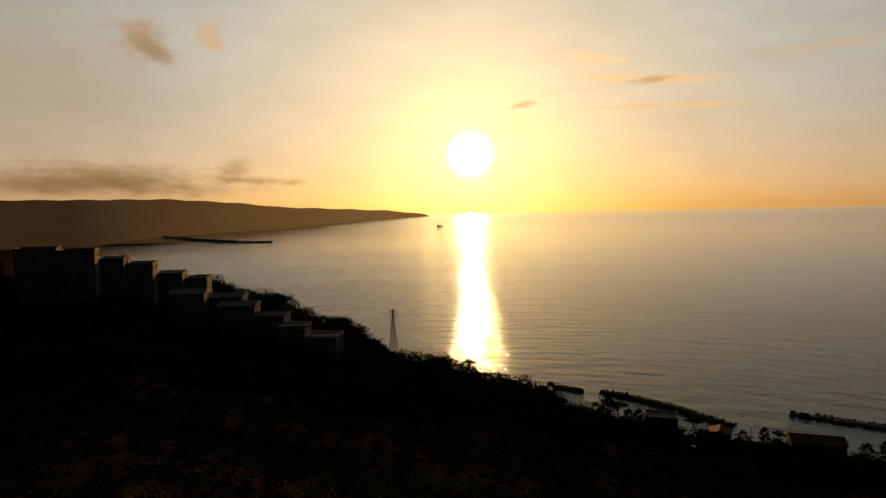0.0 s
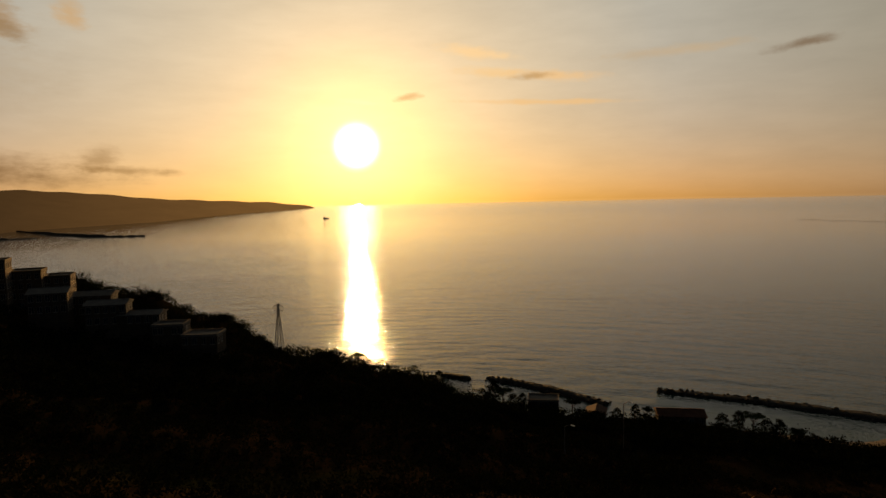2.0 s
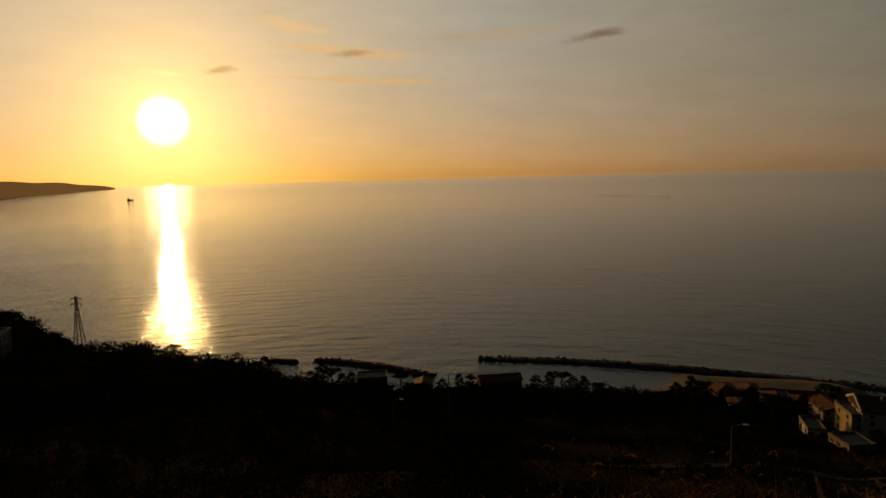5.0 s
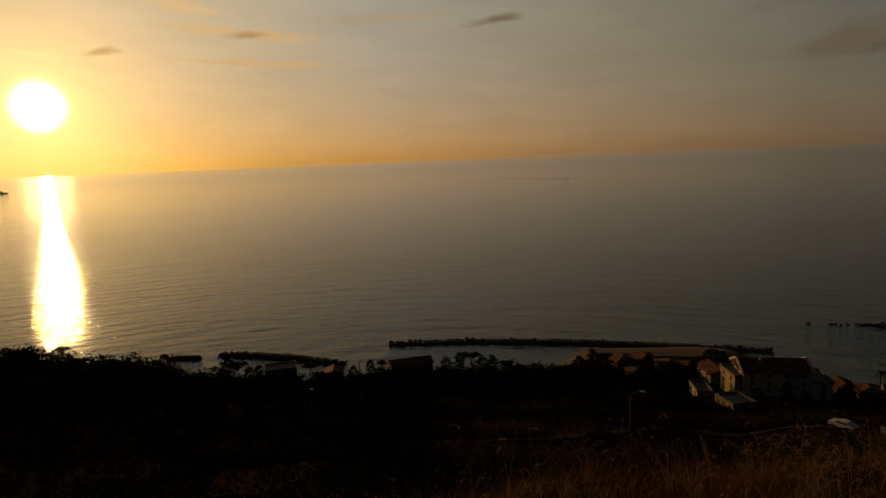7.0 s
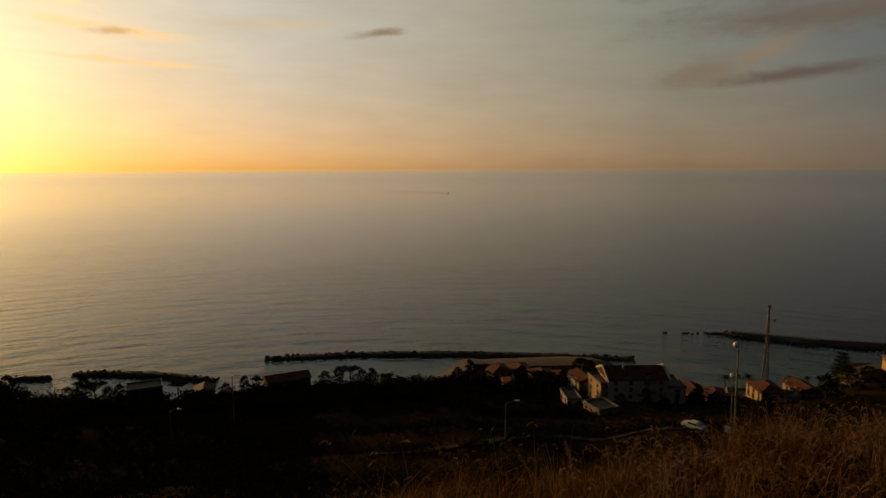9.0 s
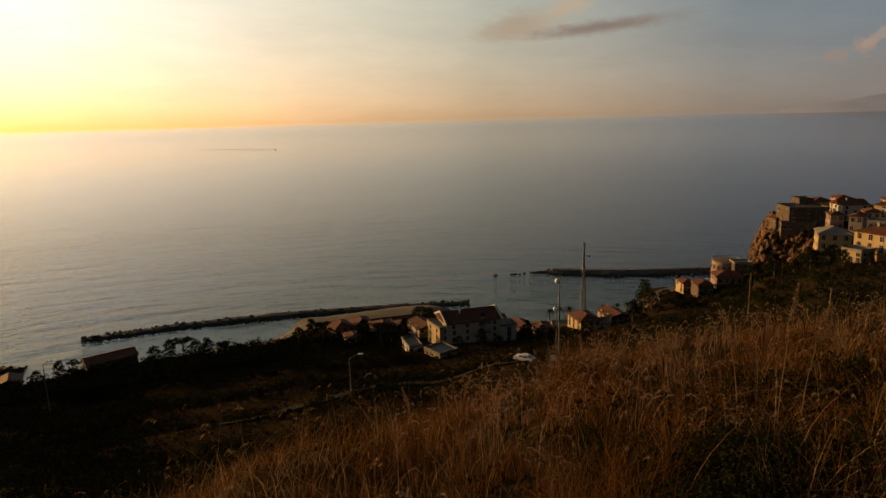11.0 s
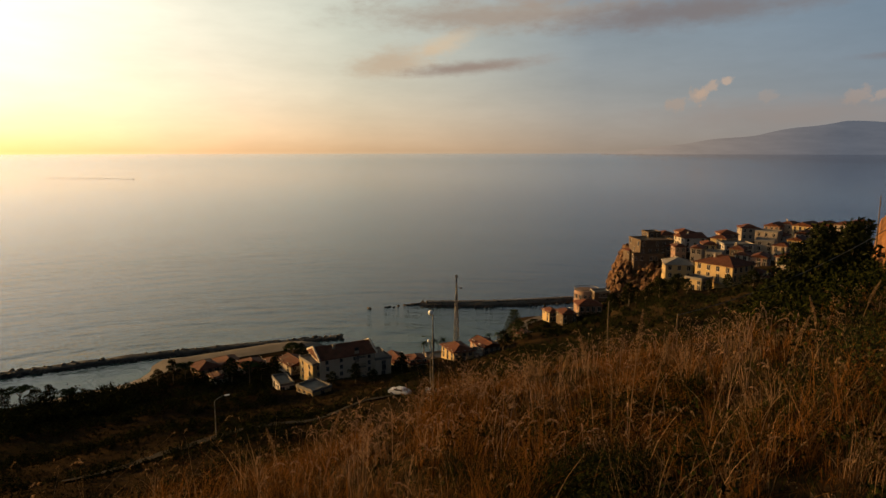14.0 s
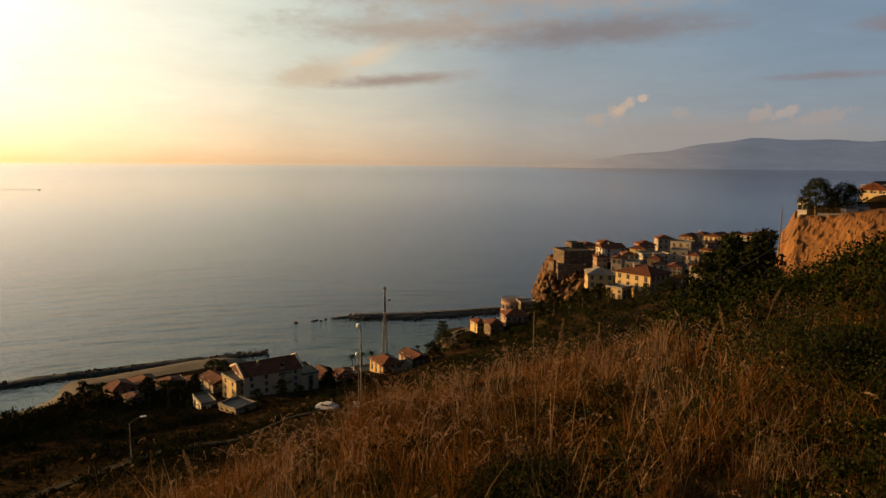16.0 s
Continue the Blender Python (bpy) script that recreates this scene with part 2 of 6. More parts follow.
M_CONC = surface("grey_concrete", (0.105, 0.098, 0.091), (0.203, 0.1925, 0.1785), 0.4, 0.9, 0.3, spread=0.2, stain=(0.105, 0.098, 0.091))
M_PALE = surface("pale_apartment_plaster", (0.36, 0.29, 0.215), (0.52, 0.43, 0.33), 0.35, 0.9, 0.15, stain=(0.40, 0.33, 0.25))
M_TILE = surface("clay_roof_tile", (0.060, 0.021, 0.013), (0.150, 0.054, 0.032), 0.5, 0.85, 0.4, fine=10.0, spread=0.3, stain=(0.091, 0.056, 0.042))
M_DARKW = surface("dark_shutter", (0.03, 0.025, 0.02), (0.07, 0.055, 0.04), 2.0, 0.6, 0.2)
M_METAL = surface("galvanised_steel", (0.09, 0.09, 0.09), (0.17, 0.17, 0.17), 1.5, 0.5, 0.1, metal=0.6)
M_CARW = surface("white_car_paint", (0.48, 0.48, 0.48), (0.60, 0.60, 0.60), 1.0, 0.3, 0)
M_CARD = surface("dark_car_paint", (0.05, 0.06, 0.08), (0.10, 0.11, 0.13), 1.0, 0.3, 0, spread=0.5)
M_RUBB = surface("black_rubber", (0.015, 0.015, 0.015), (0.03, 0.03, 0.03), 3.0, 0.8, 0.1)
M_GLAZE = surface("lamp_glass", (0.7, 0.7, 0.66), (0.82, 0.82, 0.78), 3.0, 0.25, 0)


def glass(name):
    m = bpy.data.materials.new(name)
    m.use_nodes = True
    N = Nodes(m.node_tree)
    p = N.put("ShaderNodeTexCoord").outputs["Object"]
    b = N.put("ShaderNodeBsdfPrincipled", Roughness=0.08)
    N.link(N.ramp(N.noise(p, 0.8), (0.3, (0.012, 0.014, 0.016)), (0.7, (0.03, 0.032, 0.036))), b.inputs["Base Color"])
    N.put("ShaderNodeOutputMaterial", Surface=b.outputs[0])
    return m


M_PANE = glass("window_glass")


def water():
    m = bpy.data.materials.new("sea_water")
    m.use_nodes = True
    N = Nodes(m.node_tree)
    p = N.put("ShaderNodeNewGeometry").outputs["Position"]
    xy = N.put("ShaderNodeSeparateXYZ", Vector=p)
    along = N.math("MULTIPLY", N.math("ARCTAN2", xy.outputs[0], xy.outputs[1]), 420.0)
    off = N.vec("LENGTH", p, out=1)
    # crests turn with the curve of the bay, a little askew to it
    askew = N.math("ADD", off, N.math("MULTIPLY", along, 0.06))
    bay = N.put("ShaderNodeCombineXYZ", X=along, Y=askew).outputs[0]
    q = N.put("ShaderNodeMapping", Vector=bay)
    q.inputs["Scale"].default_value = (0.24, 1.0, 1.0)
    short = N.put("ShaderNodeMapping", Vector=bay)
    short.inputs["Scale"].default_value = (0.5, 1.0, 1.0)
    swell, chop = N.noise(q.outputs[0], 0.11, 3.0, 0.5), N.noise(short.outputs[0], 0.9, 2.0, 0.5)
    drift = N.noise(q.outputs[0], 0.006, 4.0, 0.6)
    h = N.math("ADD", N.math("MULTIPLY", swell, 2.3), N.math("MULTIPLY", chop, 0.52))
    h = N.math("MULTIPLY", h, N.math("ADD", 0.45, drift))
    open_sea = N.step(N.vec("LENGTH", p, out=1), 320.0, 1500.0)
    h = N.math("MULTIPLY", h, N.math("SUBTRACT", 1.0, N.math("MULTIPLY", open_sea, 0.75)))
    bump = N.put("ShaderNodeBump", Strength=0.7, Distance=1.0, Height=h).outputs[0]
    gl = N.put("ShaderNodeBsdfGlossy", distribution="BECKMANN", Normal=bump)
    N.link(N.math("ADD", 0.055, N.math("MULTIPLY", open_sea, 0.015)), gl.inputs["Roughness"])
    gl.inputs["Color"].default_value = rgb(0.92, 0.95, 1.0)
    df = N.put("ShaderNodeBsdfDiffuse", Normal=bump)
    deep = N.mix(drift, rgb(0.010, 0.024, 0.030), rgb(0.018, 0.036, 0.042))
    shallow = N.step(N.vec("LENGTH", p, out=1), 310.0, 225.0)
    N.link(N.mix(shallow, deep, rgb(0.045, 0.085, 0.075)), df.inputs["Color"])
    fr = N.put("ShaderNodeFresnel", IOR=1.33).outputs[0]
    mx = N.put("ShaderNodeMixShader")
    N.link(N.math("MULTIPLY", fr, 0.97), mx.inputs[0])
    N.link(df.outputs[0], mx.inputs[1])
    N.link(gl.outputs[0], mx.inputs[2])
    N.put("ShaderNodeOutputMaterial", Surface=mx.outputs[0])
    return m


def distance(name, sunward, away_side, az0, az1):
    """Far land with the haze in front of it put in as surface glow, brighter on the side towards the sun."""
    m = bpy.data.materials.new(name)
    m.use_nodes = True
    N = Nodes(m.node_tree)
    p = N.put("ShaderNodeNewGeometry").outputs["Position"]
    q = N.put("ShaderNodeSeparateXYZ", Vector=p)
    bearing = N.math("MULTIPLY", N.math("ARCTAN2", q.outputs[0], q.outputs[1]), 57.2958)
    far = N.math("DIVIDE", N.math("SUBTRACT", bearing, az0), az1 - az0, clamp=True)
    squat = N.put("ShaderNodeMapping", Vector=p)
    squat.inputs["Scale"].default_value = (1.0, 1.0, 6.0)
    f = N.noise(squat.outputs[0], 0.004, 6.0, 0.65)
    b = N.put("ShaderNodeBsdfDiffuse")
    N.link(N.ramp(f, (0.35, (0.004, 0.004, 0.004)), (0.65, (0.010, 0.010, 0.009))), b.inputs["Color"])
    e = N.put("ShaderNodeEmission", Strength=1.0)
    haze_glow = N.mix(far, rgb(*sunward), rgb(*away_side))
    N.link(N.mix(1.0, haze_glow, N.ramp(f, (0.3, (0.90,) * 3), (0.7, (1.06,) * 3)), "MULTIPLY"), e.inputs["Color"])
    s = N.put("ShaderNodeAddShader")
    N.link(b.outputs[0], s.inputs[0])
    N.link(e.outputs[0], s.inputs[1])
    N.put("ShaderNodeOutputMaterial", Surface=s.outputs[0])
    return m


# ---- mesh helpers ----
def mesh_of(name, verts, faces, material, smooth=False):
    me = bpy.data.meshes.new(name)
    me.from_pydata(verts if isinstance(verts, list) else verts.tolist(), [], faces if isinstance(faces, list) else faces.tolist())
    me.materials.append(material)
    if smooth:
        me.shade_smooth()
    return me


def bm_mesh(name, bm, material):
    me = bpy.data.meshes.new(name)
    bmesh.ops.recalc_face_normals(bm, faces=bm.faces)
    bm.to_mesh(me)
    bm.free()
    me.materials.append(material)
    return me


def part(name, bm, material, parent, label=""):
    me = bm if isinstance(bm, bpy.types.Mesh) else bm_mesh(name, bm, material)
    ob = new(name, me)
    ob.parent = parent
    return tagged(ob, label)


def box(bm, x0, x1, y0, y1, z0, z1, bevel=0.0):
    """Adds a box to bm."""
    vs = [bm.verts.new(p) for p in ((x0, y0, z0), (x1, y0, z0), (x1, y1, z0), (x0, y1, z0), (x0, y0, z1), (x1, y0, z1), (x1, y1, z1), (x0, y1, z1))]
    fs = [bm.faces.new([vs[i] for i in q]) for q in ((3, 2, 1, 0), (4, 5, 6, 7), (0, 1, 5, 4), (1, 2, 6, 5), (2, 3, 7, 6), (3, 0, 4, 7))]
    if bevel:
        bmesh.ops.bevel(bm, geom=list({e for f in fs for e in f.edges}), offset=bevel, segments=1, affect="EDGES")
    return bm


def boxes(*dims, bevel=0.0):
    bm = bmesh.new()
    for q in dims:
        box(bm, *q, bevel=bevel)
    return bm


def rod(bm, a, b, r0, r1=None, n=8):
    """A tapered rod from a to b."""
    a, b = Vector(a), Vector(b)
    r1 = r0 if r1 is None else r1
    z = (b - a).normalized()
    x = z.orthogonal().normalized()
    y = z.cross(x)
    rings = [[bm.verts.new(c + (x * math.cos(k * math.tau / n) + y * math.sin(k * math.tau / n)) * r) for k in range(n)] for c, r in ((a, r0), (b, r1))]
    for k in range(n):
        bm.faces.new((rings[0][k], rings[0][(k + 1) % n], rings[1][(k + 1) % n], rings[1][k]))
    bm.faces.new(rings[0][::-1])
    bm.faces.new(rings[1])
    return bm


def tube(pts, radius, n=6):
    """One continuous bent rod through the points."""
    bm = bmesh.new()
    pts = [Vector(p) for p in pts]
    prev = None
    for k, p in enumerate(pts):
        z = (pts[min(k + 1, len(pts) - 1)] - pts[max(k - 1, 0)]).normalized()
        x = z.cross(Vector((0.31, 0.17, 0.93))).normalized()
        y = z.cross(x)
        ring = [bm.verts.new(p + (x * math.cos(j * math.tau / n) + y * math.sin(j * math.tau / n)) * radius) for j in range(n)]
        if prev:
            for j in range(n):
                bm.faces.new((prev[j], prev[(j + 1) % n], ring[(j + 1) % n], ring[j]))
        else:
            bm.faces.new(ring[::-1])
        prev = ring
    bm.faces.new(prev)
    return bm


def at(az, r, z=0.0):
    """A place by its bearing and distance from the viewpoint."""
    return Vector((r * math.sin(radians(az)), r * math.cos(radians(az)), z))


def facing(az, r, z, turn=0.0):
    """A pose there whose -y looks back at the viewpoint, turned by so many degrees to the west."""
    p = at(az, r, z)
    return pose(p.x, p.y, p.z, 0, 0, -az - turn)


rng = np.random.default_rng(7)

# ---- the ground ----
PROFILES = {}


def profile(az, *pairs):
    """The ground's height along one bearing: distance, height, distance, height, ..."""
    PROFILES[az] = (pairs[0::2], pairs[1::2])


profile(-70, 0, 70.4, 20, 69, 60, 66, 200, 64, 400, 70, 800, 90, 2300, 110)
profile(-45, 0, 70.4, 10, 67, 30, 60, 80, 50, 150, 47, 300, 50, 600, 55, 1200, 50, 2300, 40)
profile(-35, 0, 70.4, 10, 66, 30, 57, 80, 46, 150, 42, 300, 45, 500, 44, 1000, 26, 1700, 6, 1900, -3)
profile(-28, 0, 70.4, 10, 66, 30, 56, 80, 45, 150, 42, 230, 44, 280, 42, 330, 30, 400, 5, 430, -4)
profile(-20, 0, 70.4, 10, 65.5, 30, 55, 80, 42, 150, 36, 220, 35, 345, 39, 380, 20, 420, 0, 450, -4)
profile(-15, 0, 70.4, 10, 65.2, 30, 54.5, 80, 41, 150, 33, 220, 31.5, 310, 34.6, 345, 15, 375, -4)
profile(-10, 0, 70.4, 10, 65, 30, 54, 80, 40, 150, 30, 220, 27.5, 290, 24.5, 330, 4, 345, -4)
profile(-2, 0, 70.4, 10, 65, 30, 54, 80, 39, 150, 28, 200, 23, 235, 16, 260, 3, 275, -4)
profile(6, 0, 70.4, 10, 65, 30, 54, 80, 38, 150, 25, 200, 16, 215, 14, 235, 2, 245, -4)
profile(12, 0, 70.4, 10, 65.5, 30, 54, 80, 36, 150, 20, 190, 9, 212, 5, 226, 1.5, 236, -4)
profile(20, 0, 70.4, 10, 66, 30, 55, 80, 35, 140, 19, 180, 7, 206, 2.5, 222, -4)
profile(30, 0, 70.4, 7, 67.6, 12, 65, 30, 54, 80, 31, 140, 14, 180, 5.5, 208, 1.8, 219, -4)
profile(42, 0, 70.4, 7, 68.3, 12, 65.5, 30, 54, 80, 31.5, 140, 13.5, 185, 5, 205, 2, 214, 0.3, 226, -4)
profile(47, 0, 70.4, 8, 67.9, 14, 64.5, 30, 55, 80, 32, 140, 14, 185, 5, 215, 2.5, 234, 1.2, 248, -4)
profile(57, 0, 70.4, 9, 67.5, 16, 64, 30, 56, 80, 34, 140, 15, 185, 6, 215, 3, 240, 1.5, 250, -4)
profile(64, 0, 70.4, 10.5, 67.3, 17, 63.5, 30, 56, 50, 47, 85, 34, 117, 25.2, 150, 15, 185, 6, 205, 3, 213, 0, 225, -4)
profile(72, 0, 70.4, 13, 67.1, 20, 63.5, 35, 55, 55, 47, 90, 36, 120, 26, 160, 14, 200, 6, 220, 2, 230, 0, 245, -4)
profile(80, 0, 70.4, 14.5, 67, 22, 64, 40, 56, 100, 38, 150, 24, 200, 13, 240, 4.5, 272, 2, 285, -1, 300, -4)
profile(84.5, 0, 70.4, 15.5, 67, 24, 64, 45, 56, 100, 40, 150, 28, 200, 16.5, 250, 7.5, 290, 4.5, 306, 4, 325, -4)
profile(86.5, 0, 70.4, 16, 67, 25, 64, 45, 56.5, 100, 41, 150, 31, 200, 22, 250, 14, 285, 8, 300, 6, 309, 19, 350, 20, 372, 18, 385, 0, 400, -4)
profile(92, 0, 70.4, 18, 67, 28, 64, 50, 56, 100, 44, 150, 36, 200, 30, 225, 25.5, 260, 25, 330, 22, 400, 21, 430, 0, 450, -4)
profile(98, 0, 70.4, 21, 67.1, 32, 64, 50, 58, 100, 47, 150, 40, 200, 34, 300, 27, 400, 24, 480, 20, 520, -4)
profile(104, 0, 70.4, 27, 67, 40, 64, 60, 59, 90, 53, 150, 46, 220, 38, 300, 30, 400, 25, 500, 18, 540, -4)
profile(104.7, 0, 70.4, 28, 67, 40, 64.3, 60, 59.5, 92, 53.5, 103, 55.5, 113, 60.5, 130, 60, 150, 54, 170, 48, 250, 36, 400, 22, 540, -4)
profile(105.8, 0, 70.4, 28, 67, 40, 64.5, 60, 60, 92, 54, 104, 57, 113, 64.5, 130, 64.6, 150, 60, 170, 50, 250, 36, 400, 22, 540, -4)
profile(111, 0, 70.4, 35, 67.9, 60, 63, 90, 57, 101, 59, 111, 65.3, 140, 65.6, 175, 65.8, 200, 62, 300, 45, 500, 20, 700, -4)
profile(117, 0, 70.4, 38, 68.5, 70, 64, 100, 62, 111, 65.5, 140, 65.5, 200, 62, 300, 48, 500, 22, 700, -4)
profile(135, 0, 70.4, 35, 70, 100, 70, 200, 74, 400, 70, 1500, 90)
profile(180, 0, 70.4, 30, 72, 100, 78, 300, 95, 1500, 140)
profile(290, 0, 70.4, 20, 69, 60, 66, 200, 64, 400, 70, 800, 90, 2300, 110)

PAZ = sorted(PROFILES)


def heights(az, r):
    """Ground height for arrays of bearings and distances."""
    az = (np.asarray(az, float) + 70) % 360 - 70
    r = np.asarray(r, float)
    table = np.stack([np.interp(r, *PROFILES[a]) for a in PAZ])
    k = np.clip(np.searchsorted(PAZ, az, side="right") - 1, 0, len(PAZ) - 2)
    a0, a1 = np.array(PAZ)[k], np.array(PAZ)[k + 1]
    f = np.clip((az - a0) / (a1 - a0), 0, 1)
    f = f * f * (3 - 2 * f)
    i = np.arange(len(r))
    z = table[k, i] * (1 - f) + table[k + 1, i] * f
    a = np.radians(az)
    x, y = r * np.sin(a), r * np.cos(a)
    close = np.clip(1 - r / 5.0, 0, 1) ** 2
    z = z * (1 - close) + (70.4 - 0.16 * y + 0.02 * x) * close
    lumps = np.sin(x * 0.11 + 1.3 * np.sin(y * 0.07)) * np.sin(y * 0.13 + 0.9 * np.sin(x * 0.05))
    small = np.sin(x * 0.9 + 2 * np.sin(y * 0.6)) * np.sin(y * 1.1 + 1.5 * np.sin(x * 0.7))
    return z + lumps * np.clip((r - 25) / 60, 0, 1) * np.where(z > 8, 1.1, 0.15) + small * 0.07 * np.clip(r / 4, 0, 1)


def ground_z(az, r):
    return float(heights([az], [r])[0])


def polar_sheet(azs, rs, height):
    """Vertices and quads of a sheet laid out by bearing and distance."""
    A, Rr = np.meshgrid(azs, rs, indexing="ij")
    a, r = A.ravel(), Rr.ravel()
    z = height(a, r)
    t = np.radians(a)
    v = np.stack([r * np.sin(t), r * np.cos(t), z], 1)
    n, m = len(azs), len(rs)
    i = np.arange(n - 1)[:, None] * m + np.arange(m - 1)[None]
    return v, np.stack([i, i + m, i + m + 1, i + 1], -1).reshape(-1, 4)


azs = np.concatenate([np.arange(-70, -40, 2.0), np.arange(-40, 125, 0.5), np.arange(125, 290.1, 2.5)])
rs = np.concatenate([[0.02], np.arange(0.6, 30, 0.6), np.arange(30, 130, 2.5), np.arange(130, 450, 3.0), np.geomspace(450, 2300, 30)])
v, f = polar_sheet(azs, rs, heights)
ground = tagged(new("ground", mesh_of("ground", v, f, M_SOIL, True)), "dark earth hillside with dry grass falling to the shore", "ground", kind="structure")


def sea_height(az, r):
    """Flat near by; far out it closes up to the true horizon."""
    u = np.clip((r - 2000) / 2900, 0, 1)
    far = np.where(r > 2000, 2000 + 2900 * u + 11100 * u ** 3, r)
    return EYE_Z - r * EYE_Z / far


v, f = polar_sheet(np.arange(-180, 181, 2.0), np.concatenate([[120], np.arange(160, 2000, 80.0), np.arange(2000, 4901, 100.0)]), sea_height)
sea = tagged(new("water", mesh_of("water", v, f, water(), True)), "calm rippled sea shining under the low sun", "sea", kind="structure")


def sea_z(r):
    return float(sea_height(0, np.array([float(r)]))[0])


# ---- far land ----
def far_land(name, label, az0, az1, near, top, depth, material, step=0.4):
    """A far coast: near(az) is its shore's distance, top(az) its skyline's height in degrees."""
    azl = np.arange(az0, az1 + step / 2, step)
    v, f = [], []
    m = 7
    for a in azl:
        r0 = near(a)
        for k in range(m):
            u = k / (m - 1)
            r = min(r0 + depth * u, 4890)
            zt = EYE_Z + r * math.tan(radians(top(a)))
            z0 = sea_z(r0)
            wob = noise.noise((a * 0.35, u * 3, 3.1)) * 0.12 + noise.noise((a * 1.7, u * 6, 1.1)) * 0.05
            s = min(1, max(0, math.sin(min(u, 0.85) / 0.85 * math.pi / 2) * (1 + wob * (1 - u) * 2)))
            z = z0 - 1 + (zt - z0 + 1) * s if k else z0 - 2
            p = at(a, r, z)
            v.append(tuple(p))
    n = len(azl)
    for i in range(n - 1):
        for k in range(m - 1):
            q = i * m + k
            f.append((q, q + m, q + m + 1, q + 1))
    return tagged(new(name, mesh_of(name, v, f, material, True)), label, "hills", kind="structure")


def lerp(x, *pairs):
    return float(np.interp(x, pairs[0::2], pairs[1::2]))


# the cape and the mountain glow: their haze is painted by emission
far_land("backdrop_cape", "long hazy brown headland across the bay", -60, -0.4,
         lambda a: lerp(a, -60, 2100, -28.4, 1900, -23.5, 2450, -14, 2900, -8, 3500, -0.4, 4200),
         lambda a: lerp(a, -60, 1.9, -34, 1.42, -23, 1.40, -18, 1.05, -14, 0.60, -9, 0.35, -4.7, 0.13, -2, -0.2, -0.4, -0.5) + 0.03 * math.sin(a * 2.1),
         680, distance("headland_haze_glow", (0.19, 0.112, 0.050), (0.034, 0.022, 0.013), -4, -30))
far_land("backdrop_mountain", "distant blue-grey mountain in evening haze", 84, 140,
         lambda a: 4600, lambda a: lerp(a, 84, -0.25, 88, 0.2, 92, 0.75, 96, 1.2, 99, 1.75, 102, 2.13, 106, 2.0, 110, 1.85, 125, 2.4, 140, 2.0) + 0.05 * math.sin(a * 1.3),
         280, distance("mountain_haze_glow", (0.104, 0.098, 0.104), (0.033, 0.046, 0.074), 87, 102))


# ---- plants ----
def leaf_cloud(centres, radii, per, size, flat=0.75):
    """Many small leaves round lumpy centres. Vertices and quads."""
    c = np.repeat(np.asarray(centres, float), per, 0)
    q = np.repeat(np.asarray(radii, float), per, 0)
    n = len(c)
    u = rng.normal(size=(n, 3))
    u /= np.linalg.norm(u, axis=1)[:, None]
    u[:, 2] = np.where(u[:, 2] < -0.35, -u[:, 2], u[:, 2])
    rad = rng.uniform(0.45, 1.0, n) ** 0.5 * (1 + 0.25 * np.sin(u[:, 0] * 7 + c[:, 0]) * np.sin(u[:, 2] * 6 + c[:, 1]))
    p = c + u * q * rad[:, None]
    a = rng.normal(size=(n, 3))
    a /= np.linalg.norm(a, axis=1)[:, None]
    b = np.cross(a, u + 0.6 * rng.normal(size=(n, 3)))
    b /= np.linalg.norm(b, axis=1)[:, None] + 1e-9
    s = (size * rng.uniform(0.5, 1.3, n))[:, None]
    v = np.stack([p - a * s, p - b * s * flat * 0.6, p + a * s, p + b * s * flat * 0.6], 1).reshape(-1, 3)
    return v, np.arange(n * 4).reshape(-1, 4)


def scrub(name, label, az0, az1, r0, r1, count, hmin, hmax, per, size, material=None, keep=None, category="bushes", far_size=None):
    """Bushes strewn over a stretch of the hillside."""
    az = rng.uniform(az0, az1, count)
    r = np.sqrt(rng.uniform(r0 * r0, r1 * r1, count))
    z = heights(az, r)
    ok = z > 1.0
    if keep is not None:
        ok &= keep(az, r)
    az, r, z = az[ok], r[ok], z[ok]
    h = rng.uniform(hmin, hmax, len(az)) * rng.uniform(0.6, 1.0, len(az))
    t = np.radians(az)
    c = np.stack([r * np.sin(t), r * np.cos(t), z + h * 0.35], 1)
    q = np.stack([h * rng.uniform(0.6, 1.1, len(az)), h * rng.uniform(0.6, 1.1, len(az)), h * 0.65], 1)
    v, f = leaf_cloud(c, q, per, size if far_size is None else np.repeat(size + (far_size - size) * np.clip((r - r0) / (r1 - r0), 0, 1), per))
    return tagged(new(name, mesh_of(name, v, f, material or M_LEAF)), label, category, kind="stuff")


